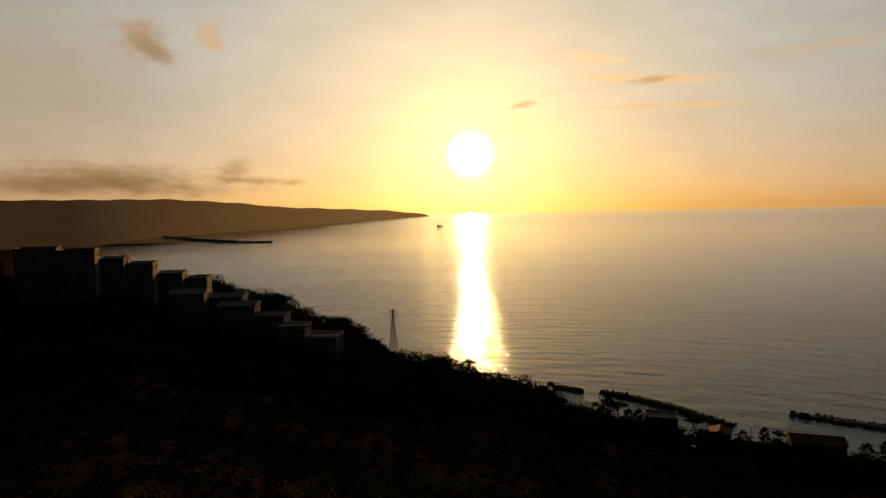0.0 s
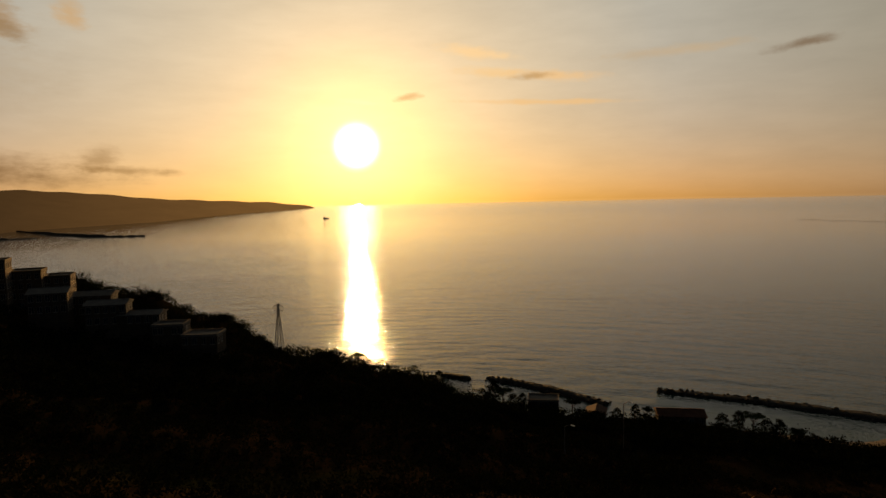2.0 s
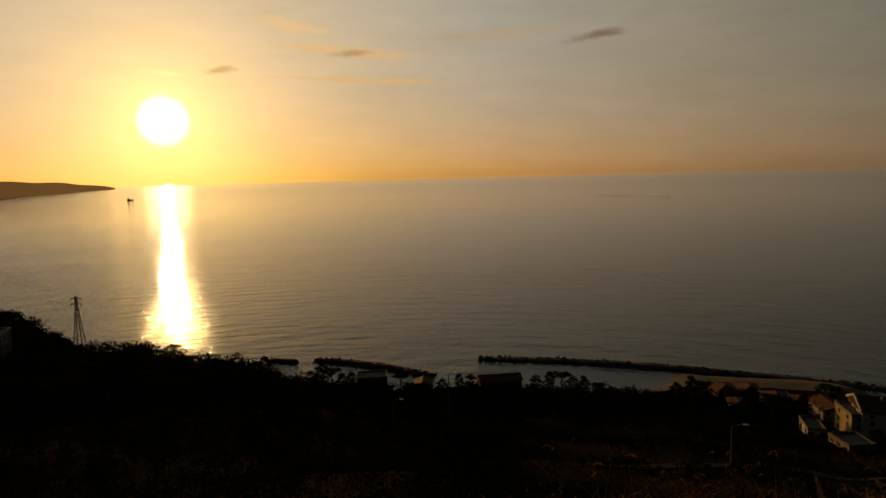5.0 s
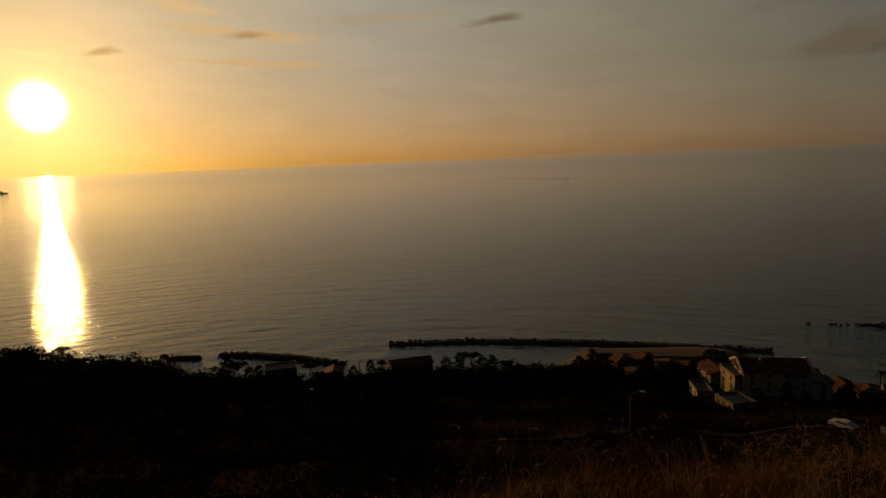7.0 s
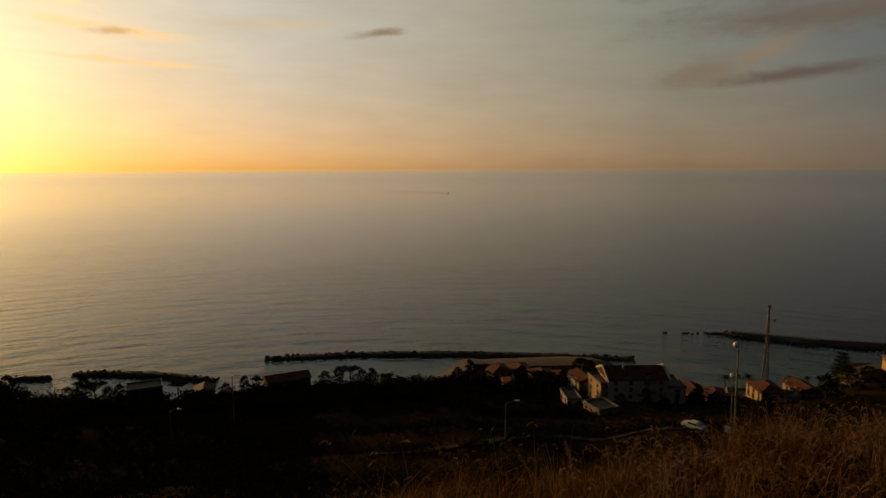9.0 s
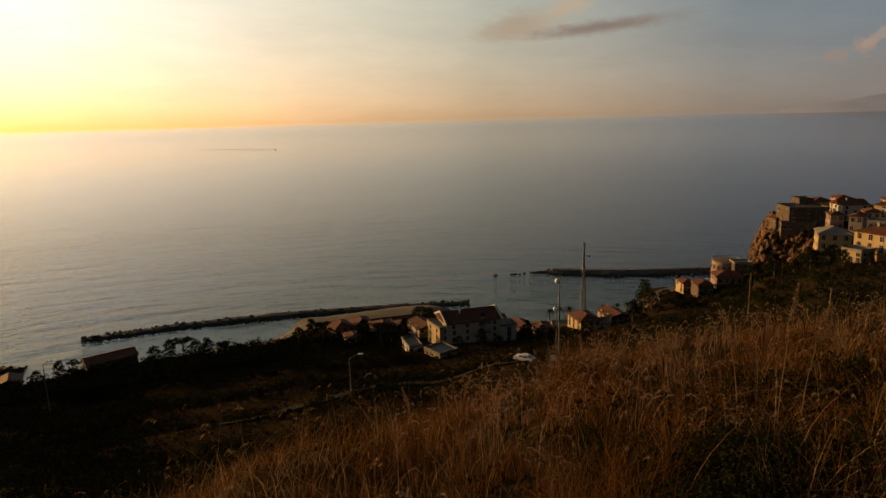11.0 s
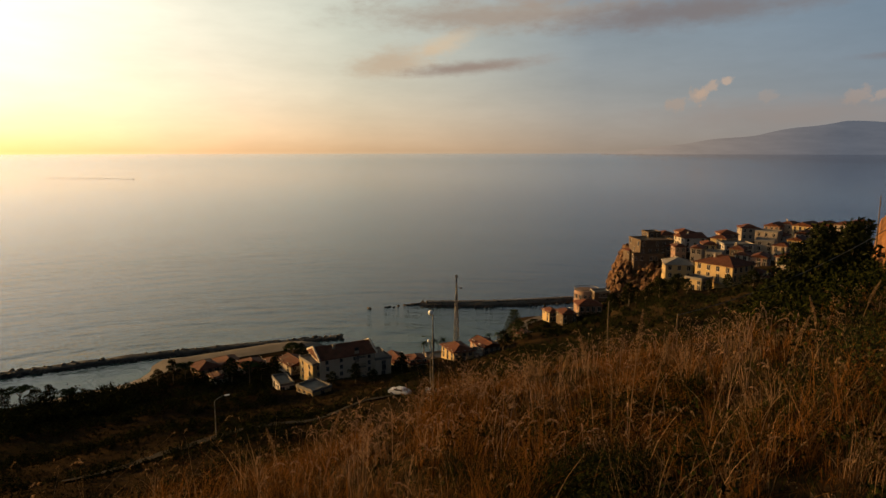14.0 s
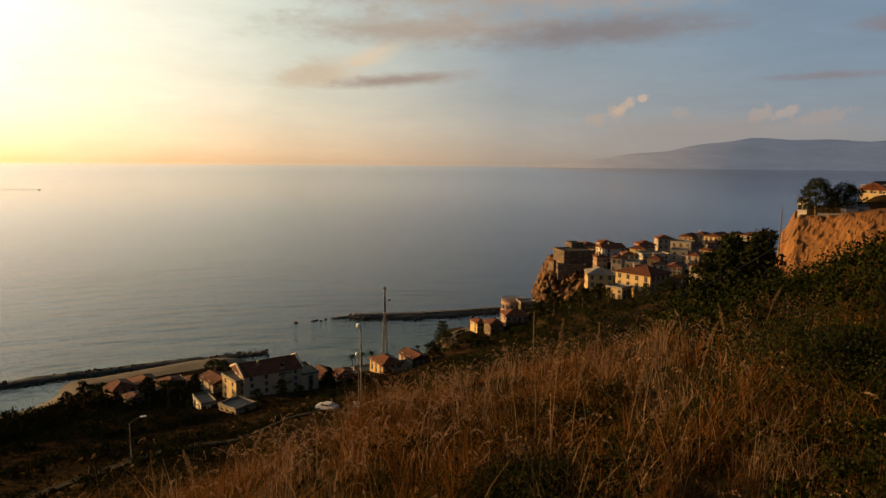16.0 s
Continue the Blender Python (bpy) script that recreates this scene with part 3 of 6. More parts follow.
def make_tree(name, label, h, spread, crown0, seed, leaf=0.28, lumps=16, per=90, material=None, flat=False):
    """A tree at the origin: tapered trunk and limbs, and a crown of leaf clumps."""
    rnd = random.Random(seed)
    root = tagged(new(name), label, "tree")
    bm = bmesh.new()
    top = Vector((rnd.uniform(-0.3, 0.3), rnd.uniform(-0.3, 0.3), h * (0.8 if flat else 0.62)))
    mid = top * 0.5 + Vector((rnd.uniform(-0.2, 0.2), rnd.uniform(-0.2, 0.2), 0))
    rod(bm, (0, 0, -0.8), mid, h * 0.035, h * 0.026)
    rod(bm, mid, top, h * 0.026, h * 0.014)
    cs, qs = [], []
    for k in range(lumps):
        a = k * 2.4 + rnd.uniform(-0.5, 0.5)
        u = (k + 0.5) / lumps
        zz = h * (crown0 + (0.97 - crown0) * (0.55 + 0.4 * u if flat else u))
        prof = math.sqrt(max(0.05, 1 - (2 * u - 0.75) ** 2 * 0.8)) if not flat else 1.0
        rr = spread * prof * rnd.uniform(0.35, 0.85)
        p = Vector((rr * math.cos(a), rr * math.sin(a), zz))
        cs.append(tuple(p))
        g = spread * rnd.uniform(0.26, 0.44)
        qs.append((g, g, g * (0.45 if flat else 0.8)))
        if k % 2 == 0:
            rod(bm, mid.lerp(top, 0.2 + 0.75 * u), p, h * 0.011, h * 0.004, 5)
    part("trunk", bm, M_BARK, root)
    v, f = leaf_cloud(cs, qs, per, leaf)
    part("crown", mesh_of("crown", v, f, material or M_LEAF), None, root)
    return root


def plant(tree, az, r, scale=1.0, turn=0.0, sink=0.2):
    return copy_thing(tree, facing(az, r, ground_z(az, r) - sink, turn) @ Matrix.Diagonal((scale, scale, scale, 1)))


# ---- buildings ----
WINDOWS = {}


def window_meshes(w, h):
    """Frame with sill, shutter pair and pane for one size of window, shared."""
    key = (round(w, 2), round(h, 2))
    if key not in WINDOWS:
        t = 0.05
        fr = boxes((-w / 2 - t, -w / 2, -0.07, 0.0, 0, h), (w / 2, w / 2 + t, -0.07, 0.0, 0, h), (-w / 2 - t, w / 2 + t, -0.07, 0.0, h, h + t),
                   (-w / 2 - t - 0.06, w / 2 + t + 0.06, -0.16, 0.0, -0.1, 0), (-0.03, 0.03, -0.05, -0.02, 0, h))
        pn = boxes((-w / 2, w / 2, -0.02, 0.0, 0, h))
        WINDOWS[key] = (bm_mesh("window", fr, M_WHITE), bm_mesh("pane", pn, M_PANE), bm_mesh("shutter", boxes((-w / 2, -0.05, -0.11, -0.03, 0.02, h - 0.02), bevel=0.01), M_DARKW))
    return WINDOWS[key]


def add_window(root, m, w, h, shut=False):
    fr, pn, sh = window_meshes(w, h)
    ob = part("window", fr, None, root)
    ob.matrix_basis = m
    part("pane", pn, None, ob)
    if shut:
        part("shutter", sh, None, ob)
    return ob


def add_balcony(root, m, w, d=1.1):
    slab = part("balcony", boxes((-w / 2, w / 2, -d, 0, -0.15, 0), bevel=0.02), M_CONC, root)
    slab.matrix_basis = m
    bm = boxes((-w / 2, w / 2, -d, -d + 0.05, 0.95, 1.0), (-w / 2, -w / 2 + 0.05, -d, 0, 0.95, 1.0), (w / 2 - 0.05, w / 2, -d, 0, 0.95, 1.0))
    n = max(4, int(w / 0.25))
    for k in range(n + 1):
        x = -w / 2 + 0.02 + (w - 0.06) * k / n
        box(bm, x, x + 0.025, -d + 0.01, -d + 0.035, 0, 0.95)
    part("railing", bm, M_DARKW, slab)


def roof_bm(kind, w, d, h0, rise, over=0.45, th=0.18):
    bm = bmesh.new()
    x0, x1, y0, y1 = -w / 2 - over, w / 2 + over, -over, d + over
    if kind == "flat":
        box(bm, -w / 2 - 0.15, w / 2 + 0.15, -0.15, d + 0.15, h0, h0 + 0.22)
        for q in ((-w / 2 - 0.15, w / 2 + 0.15, -0.15, 0.1), (-w / 2 - 0.15, w / 2 + 0.15, d - 0.1, d + 0.15), (-w / 2 - 0.15, -w / 2 + 0.1, 0.1, d - 0.1), (w / 2 - 0.1, w / 2 + 0.15, 0.1, d - 0.1)):
            box(bm, *q, h0 + 0.222, h0 + 0.7)
        return bm
    along = w >= d
    run = (d if along else w) / 2
    inset = run if kind == "hip" else 0.0
    if along:
        a, b = (x0 + inset, (y0 + y1) / 2), (x1 - inset, (y0 + y1) / 2)
    else:
        a, b = ((x0 + x1) / 2, y0 + inset), ((x0 + x1) / 2, y1 - inset)
    lo = [(x0, y0), (x1, y0), (x1, y1), (x0, y1)]
    for dz in (0, th):
        v = [bm.verts.new((x, y, h0 + dz)) for x, y in lo]
        p, q = bm.verts.new((*a, h0 + rise + dz)), bm.verts.new((*b, h0 + rise + dz))
        if along:
            fs = [(v[0], v[1], q, p), (v[2], v[3], p, q), (v[3], v[0], p), (v[1], v[2], q)]
        else:
            fs = [(v[1], v[2], q, p), (v[3], v[0], p, q), (v[0], v[1], p), (v[2], v[3], q)]
        for f in fs:
            bm.faces.new(f)
        if dz:
            for k in range(4):
                bm.faces.new((low[k], low[(k + 1) % 4], v[(k + 1) % 4], v[k]))
        low = v
    # ridge and hip caps
    rod(bm, (*a, h0 + rise + th), (*b, h0 + rise + th), 0.14, n=6)
    if kind == "hip":
        for k, c in enumerate(lo):
            e = (a if k in (0, 3) else b) if along else (a if k in (0, 1) else b)
            rod(bm, (*c, h0 + th), (*e, h0 + rise + th), 0.11, n=5)
    return bm


def house(label, az, r, top, w, d, turn=0.0, wall=None, roof="hip", rise=None, floors=2, cols=3, side=2, roof_mat=None, balconies=(), chimney=False, win=(1.2, 1.8), shut=0.4, name="house", base=None, group="houses of the town", seed=0):
    """A house whose front stands at that bearing and distance with its eaves at height top."""
    g = min(ground_z(az, r), ground_z(az, r + d * 0.7)) if base is None else base
    rnd = random.Random(int(az * 100) + seed)
    h = top - g
    root = tagged(new(name), label, "house", group)
    root.matrix_world = facing(az, r, g, turn)
    wall, roof_mat = wall or M_CREAM, roof_mat or (M_TILE if roof != "flat" else M_CONC)
    body = boxes((-w / 2, w / 2, 0, d, -2.5, h), bevel=0.04)
    box(body, -w / 2 - 0.05, w / 2 + 0.05, -0.05, d + 0.05, -2.4, 0.45)
    box(body, -w / 2 - 0.10, w / 2 + 0.10, -0.10, d + 0.10, h - 0.28, h - 0.06)
    part("wall", body, wall, root)
    part("roof", roof_bm(roof, w, d, h, rise if rise else min(w, d) * 0.2), roof_mat, root)
    storey = min(3.2, h / floors)
    for side_of, width, n, m0 in (("front", w, cols, Matrix()), ("left", d, side, Matrix.Translation((-w / 2, d / 2, 0)) @ pose(0, 0, 0, 0, 0, -90)), ("right", d, side, Matrix.Translation((w / 2, d / 2, 0)) @ pose(0, 0, 0, 0, 0, 90))):
        for fl in range(floors):
            z = h - storey * (fl + 1) + storey * 0.32
            if z < 0.2:
                continue
            for k in range(n):
                if rnd.random() < 0.10:
                    continue
                x = -width / 2 + width * (k + 0.5) / n + rnd.uniform(-0.12, 0.12)
                tall = side_of == "front" and fl in balconies
                add_window(root, m0 @ Matrix.Translation((x, 0, z - (0.75 if tall else 0))), win[0], win[1] + (0.75 if tall else 0), rnd.random() < shut)
            if fl in balconies and side_of == "front":
                add_balcony(root, m0 @ Matrix.Translation((0, 0, z - 0.80)), width * 0.8)
    if chimney:
        c = boxes((-0.35, 0.35, -0.3, 0.3, 0, 1.9), (-0.45, 0.45, -0.4, 0.4, 1.6, 1.75), bevel=0.02)
        part("chimney", c, M_CREAM, root).location = (-w * 0.18, d * 0.35, h + min(w, d) * 0.1)
    return root


# ---- rocks ----
def boulder(seed, size):
    rnd = random.Random(seed)
    bm = bmesh.new()
    bmesh.ops.create_icosphere(bm, subdivisions=1, radius=size)
    for v in bm.verts:
        v.co = Vector((v.co.x * 1.25, v.co.y * 0.95, v.co.z * 0.75)) * rnd.uniform(0.72, 1.2)
    return bm_mesh("boulder", bm, M_ROCK)


BOULDERS = [boulder(k, 1.35) for k in range(8)]


def breakwater(label, path, width, height, rows=3, gap=2.1, name="breakwater"):
    """A mound of tipped boulders along a line of (bearing, distance)."""
    root = tagged(new(name), label, "breakwater")
    pts = [at(a, r) for a, r in path]
    seg = [(p, q, (q - p).length) for p, q in zip(pts, pts[1:])]
    total = sum(s[2] for s in seg)

    def on(u):
        for p, q, n in seg:
            if u <= n:
                return p.lerp(q, u / n), (q - p).normalized()
            u -= n
        return q, (q - p).normalized()

    bm = bmesh.new()
    prev = None
    n = int(total / 3)
    for k in range(n + 1):
        c, t = on(total * k / n)
        s = Vector((t.y, -t.x, 0))
        e = math.sin(math.pi * min(1, max(0, 0.06 + 0.88 * k / n))) ** 0.35
        ww = width * (0.85 + 0.15 * noise.noise((k * 0.3, 1, 2))) * e
        hh = height * (0.8 + 0.25 * noise.noise((k * 0.5, 5, 2))) * e
        ring = [bm.verts.new(c + s * x * ww + Vector((0, 0, z))) for x, z in ((-0.75, -3), (-0.46, hh * 0.7), (-0.25, hh), (0.25, hh), (0.46, hh * 0.7), (0.75, -3))]
        if prev:
            for i in range(5):
                bm.faces.new((prev[i], prev[i + 1], ring[i + 1], ring[i]))
        prev = ring
    part("core", bm, M_ROCK, root)
    rnd = random.Random(len(path) + int(total))
    count = int(total / gap)
    for row in range(rows):
        x = -0.45 + 0.9 * row / max(1, rows - 1)
        for k in range(count):
            c, t = on(total * (k + rnd.uniform(0.1, 0.9)) / count)
            s = Vector((t.y, -t.x, 0))
            ob = part("boulder", BOULDERS[rnd.randrange(8)], None, root)
            p = c + s * width * (x + rnd.uniform(-0.1, 0.1))
            z = height * (0.95 - 1.5 * abs(x) ** 1.3) + rnd.uniform(-0.45, 0.35) - 0.5
            sc = rnd.uniform(0.35, 0.72)
            ob.matrix_basis = Matrix.LocRotScale((p.x, p.y, z), Euler((rnd.uniform(-0.4, 0.4), rnd.uniform(-0.4, 0.4), rnd.uniform(0, 6))), (sc, sc, sc * rnd.uniform(0.7, 1.1)))
    return root


breakwater("long dark breakwater of tipped boulders off the beach", [(28.4, 247), (36, 245), (44.3, 243), (53, 243), (61.2, 246)], 6.5, 1.5, 5, 1.8)
breakwater("slanting dark boulder breakwater near the beach", [(13.7, 256), (17, 247), (20.5, 237), (24.2, 226)], 5.5, 2.0, 3, 2.0)
breakwater("short rough boulder reef by the shore trees", [(9.6, 262), (10.8, 258), (12.1, 254)], 4.5, 1.8, 3, 2.0)
breakwater("harbour mole of dark boulders with a concrete crest", [(68.3, 298), (70, 297), (74, 298), (78, 303), (82, 312)], 13, 1.7, 5, 2.2)
reef = tagged(new("reef"), "low scattered rocks standing off the harbour mole", "rocks")
for a, r, sc in ((63.7, 292, 0.8), (65.2, 293, 0.55), (65.5, 294, 0.7), (65.9, 293, 0.5), (66.3, 295, 0.75), (66.9, 296, 0.6), (67.3, 296, 0.9), (67.7, 297, 0.8), (68.0, 297, 1.1), (68.3, 298, 1.0)):
    ob = part("boulder", BOULDERS[int(a * 10) % 8], None, reef)
    ob.matrix_basis = Matrix.LocRotScale(at(a, r, 0.1), Euler((0.2, 0.1, a)), (sc * 1.4, sc, sc * 0.8))
crest = bmesh.new()
for (a0, r0), (a1, r1) in zip([(69, 297), (72, 297.5), (75, 299), (78.5, 305)], [(72, 297.5), (75, 299), (78.5, 305), (82, 313)]):
    p, q = at(a0, r0, 1.3), at(a1, r1, 1.3)
    s = (q - p).normalized().cross(Vector((0, 0, 1))) * 0.9
    vs = [bm_v for z in (-1.2, 0.5) for bm_v in [crest.verts.new(c + Vector((0, 0, z))) for c in (p - s, p + s, q + s, q - s)]]
    for ids in ((0, 1, 2, 3), (7, 6, 5, 4), (0, 4, 5, 1), (1, 5, 6, 2), (2, 6, 7, 3), (3, 7, 4, 0)):
        crest.faces.new([vs[i] for i in ids])
tagged(new("mole_crest", bm_mesh("mole_crest", crest, M_CONC)), "grey concrete walkway along the harbour mole", "walkway", kind="structure")


# ---- beach, road, cliffs ----
def strip(name, label, line, width, lift, material, category, n=60, follow=True):
    """A band on the ground along a line of (bearing, distance)."""
    u = np.linspace(0, len(line) - 1, n)
    az = np.interp(u, range(len(line)), [p[0] for p in line])
    r = np.interp(u, range(len(line)), [p[1] for p in line])
    v, f = [], []
    for k in range(n):
        for j in range(5):
            rr = r[k] + width * (j / 4 - 0.5)
            z = ground_z(az[k], rr) if follow else ground_z(az[k], r[k])
            v.append(tuple(at(az[k], rr, z + lift)))
    for k in range(n - 1):
        for j in range(4):
            i = k * 5 + j
            f.append((i, i + 1, i + 6, i + 5))
    return tagged(new(name, mesh_of(name, v, f, material, True)), label, category, kind="structure")


strip("beach", "pale sand beach behind the breakwater", [(37, 212), (40, 209), (43, 214), (46, 224), (50, 231), (56, 236), (61, 236)], 20, 0.22, M_SAND, "beach")
strip("harbour_beach", "small sand beach inside the harbour", [(64.5, 208), (70, 220), (75, 240), (79, 266), (81.5, 280)], 12, 0.22, M_SAND, "beach")
strip("road", "grey asphalt road along the slope", [(38, 104), (50, 108), (58, 112), (66, 117), (72, 122), (80, 128)], 6, 0.3, M_ASPH, "road", 120)
strip("car_park", "asphalt car park beside the harbour", [(79.3, 272), (81, 280), (83, 288)], 16, 0.4, M_ASPH, "car park", 20)


def rock_face(name, label, az0, az1, r0, r1, material, rough, category="cliff", lift=0.6):
    """A rough rock skin over a steep stretch of the ground."""
    azl, rl = np.arange(az0, az1, 0.09), np.linspace(r0, r1, 46)
    v, f = polar_sheet(azl, rl, heights)
    A, Rr = (q.ravel() for q in np.meshgrid(azl, rl, indexing="ij"))
    fade = np.clip(np.minimum(np.minimum((A - az0) / 0.35, (az1 - A) / 0.35), np.minimum((Rr - r0) / 2.5, (r1 - Rr) / 2.5)), 0, 1)
    big = np.array([noise.fractal((x * 0.16, y * 0.16, z * 0.2), 0.7, 2.1, 4) for x, y, z in v])
    slab = np.array([noise.cell(Vector((x * 0.3, y * 0.3, z * 0.55))) for x, y, z in v]) - 0.5
    small = np.array([noise.fractal((x * 0.7, y * 0.7, z * 0.9), 0.7, 2.2, 3) for x, y, z in v])
    push = rough * (0.8 * big + 0.35 * slab + 0.3 * small) * fade
    t = np.radians(A)
    v[:, 0] -= np.sin(t) * push
    v[:, 1] -= np.cos(t) * push
    v[:, 2] += lift * fade - 0.8 * (1 - fade) + 0.35 * push
    return tagged(new(name, mesh_of(name, v, f, material)), label, category, kind="structure")


rock_face("cliff_town", "weathered brown rock cliff under the old town", 84.2, 91.0, 278, 316, M_CLIFF, 3.0, lift=1.0)
rock_face("cliff_seaward", "weathered brown rock cliff falling to the sea", 84.3, 87.6, 312, 376, M_CLIFF, 2.6, lift=1.0)
rock_face("cliff_bank_side", "dry clay slope at the end of the bank", 103.7, 105.7, 110, 165, M_CLAY, 0.9, lift=0.7)
rock_face("cliff_bank", "orange clay bank cut below the lookout trees", 103.4, 114.0, 92, 118, M_CLAY, 0.75, lift=0.9)



def crags(name, label, az0, az1, r0, r1, count, size, material, seed):
    """Broken blocks of rock standing out of a cliff."""
    rnd = random.Random(seed)
    bm = bmesh.new()
    for k in range(count):
        a, r = rnd.uniform(az0, az1), rnd.uniform(r0, r1)
        z = ground_z(a, r)
        if z < 0.5:
            continue
        m = Matrix.LocRotScale(at(a, r, z + rnd.uniform(-0.5, 0.6)), Euler((rnd.uniform(-0.5, 0.5), rnd.uniform(-0.5, 0.5), rnd.uniform(0, 6))), Vector((rnd.uniform(0.6, 1.3), rnd.uniform(0.6, 1.3), rnd.uniform(0.9, 2.0))) * size)
        made = bmesh.ops.create_icosphere(bm, subdivisions=1, radius=1.0, matrix=m)
        for v in made["verts"]:
            v.co += Vector((rnd.uniform(-1, 1), rnd.uniform(-1, 1), rnd.uniform(-1, 1))) * size * 0.28
    return tagged(new(name, bm_mesh(name, bm, material)), label, "rocks", kind="stuff")


crags("cliff_crags", "jutting brown crags on the cliff under the old town", 84.9, 88.6, 288, 318, 80, 1.4, M_CLIFF, 4)
crags("seaward_crags", "jutting brown crags where the cliff meets the sea", 84.6, 86.6, 312, 372, 90, 1.7, M_CLIFF, 5)
crags("foot_rocks", "fallen dark rocks along the water at the cliff foot", 82.6, 85.6, 300, 322, 70, 0.9, M_ROCK, 6)

# ---- the old town ----
TOWN = "houses of the old town"


def town(label, az0, az1, el_top, r, d, turn, wall, roof, floors, cols, side=2, **kw):
    """A town house by the bearings of its two front corners and the height angle of its eaves."""
    w = 2 * r * math.tan(radians((az1 - az0) / 2)) / max(0.4, math.cos(radians(turn)))
    return house(label, (az0 + az1) / 2, r, EYE_Z + r * math.tan(radians(el_top)), w, d, turn, wall, roof, None, floors, cols, side, group=TOWN, **kw)


town("old brown stone house with sunlit end wall on the cliff", 87.6, 90.3, -7.6, 316, 14, -24, M_STONE, "flat", 3, 5, 3, roof_mat=M_STONE)
town("narrow stone tower house with a flat top", 88.2, 89.2, -6.9, 328, 7, -28, M_STONE, "flat", 3, 2, 2, roof_mat=M_STONE)
town("low dark house with a tiled roof behind the stone block", 89.2, 90.5, -7.05, 344, 9, -25, M_CREAM, "hip", 2, 3)
town("small house with a weathered tile roof", 90.8, 91.8, -6.75, 356, 8, -25, M_PINK, "hip", 2, 2)
town("white house with a brown tiled roof and dark gable", 91.1, 92.8, -7.2, 335, 10, -30, M_WHITE, "gable", 3, 3, 3, chimney=True)
town("crumbling roofless stone walls along the cliff edge", 87.1, 89.5, -8.85, 309, 5, -12, M_STONE, "flat", 1, 6, base=19.5, roof_mat=M_STONE)
town("small sunlit stone house at the cliff corner", 86.7, 87.4, -8.5, 323, 6, -30, M_STONE, "hip", 2, 2, 2, base=19.0)
town("yellow and cream house with a pale flat roof", 89.7, 91.9, -9.5, 258, 11, -8, M_YELL, "hip", 2, 3, 2, roof_mat=M_CONC)
town("large yellow house with red tiled roof and long balcony", 92.0, 94.9, -9.3, 226, 12, 34, M_YELL, "hip", 3, 4, 4, balconies=(1,), chimney=True, win=(1.25, 1.9))
town("low yellow wing with a terrace beside the red roof house", 91.3, 92.6, -10.6, 219, 6, 34, M_YELL, "flat", 2, 3, 2)
town("tall pale yellow house with stacked balconies", 93.1, 94.3, -7.15, 312, 9, 18, M_YELL, "hip", 4, 3, 3, balconies=(1, 2))
town("white house with rows of dark windows and flat roof", 94.2, 96.4, -7.6, 298, 10, -20, M_WHITE, "flat", 3, 4, 3)
town("blue-grey rendered house wall in shade", 96.4, 97.8, -7.2, 300, 10, 5, M_CONC, "flat", 3, 2, 2)
town("pink house with terracotta roof in the town", 93.9, 95.2, -6.75, 350, 9, -18, M_PINK, "hip", 3, 3)
town("cream house with tiled roof high in the town", 95.4, 96.7, -6.2, 372, 9, -15, M_CREAM, "hip", 2, 3)
town("sunlit cream house with a flat roof terrace", 96.4, 98.0, -6.45, 345, 9, 15, M_CREAM, "flat", 2, 3)
town("orange house with a sunlit tiled roof", 97.0, 98.1, -5.95, 386, 10, 22, M_PINK, "gable", 2, 3)
town("cream house with a low tiled roof in the upper row", 98.1, 99.0, -5.75, 390, 10, 26, M_CREAM, "hip", 2, 2, chimney=True)
town("ochre house with a row of tall dark windows", 99.0, 100.4, -5.85, 380, 11, 27, M_YELL, "gable", 2, 4, balconies=(0,), win=(1.2, 2.2))
town("pink house with balconies in the upper row", 100.4, 101.6, -5.7, 382, 10, 24, M_PINK, "gable", 2, 3, balconies=(0,), win=(1.2, 2.2))
town("small pale house tucked below the upper row", 97.6, 98.5, -6.7, 352, 8, 20, M_WHITE, "hip", 2, 2)
town("brown tiled house below the upper row", 99.2, 100.2, -6.45, 356, 8, 20, M_PINK, "gable", 2, 3)
town("low tiled house at the end of the town", 101.7, 102.8, -5.6, 370, 9, 15, M_CREAM, "hip", 2, 3)
town("dark tiled house among trees at the town's end", 102.8, 104.2, -5.45, 380, 9, 0, M_PINK, "hip", 2, 3)
town("small cream house with arched doors below the wood", 98.0, 99.0, -8.35, 205, 6, 20, M_CREAM, "hip", 2, 2)
town("low tiled sheds beside the yellow house", 95.2, 97.6, -10.0, 232, 9, 10, M_CREAM, "hip", 2, 4)
town("small white house between tiled roofs", 95.0, 96.0, -8.4, 268, 7, 15, M_WHITE, "hip", 2, 2)
town("brown tiled house stepping down the town slope", 96.2, 97.4, -8.5, 262, 8, 10, M_PINK, "gable", 2, 3)
town("ochre house with tiled roof above the cliff", 92.6, 93.6, -7.7, 300, 8, -10, M_YELL, "hip", 2, 2)
town("small tiled house tight between taller houses", 90.4, 91.3, -8.0, 300, 7, -15, M_PINK, "hip", 2, 2, chimney=True)
town("cream house with a low tiled roof", 91.6, 92.5, -8.05, 286, 7, 10, M_CREAM, "gable", 2, 2)
town("weathered house with a brown tiled roof", 94.6, 95.6, -7.95, 284, 7, 15, M_STONE, "hip", 2, 2, chimney=True)
town("low house with a tiled roof below the town's upper row", 97.7, 98.7, -7.5, 292, 7, 20, M_CREAM, "hip", 2, 2)
town("ochre house with a gabled roof", 98.7, 99.9, -7.0, 318, 8, 20, M_YELL, "gable", 2, 3, chimney=True)
town("pale house half hidden by trees", 100.2, 101.3, -6.8, 326, 8, 15, M_WHITE, "hip", 2, 3)
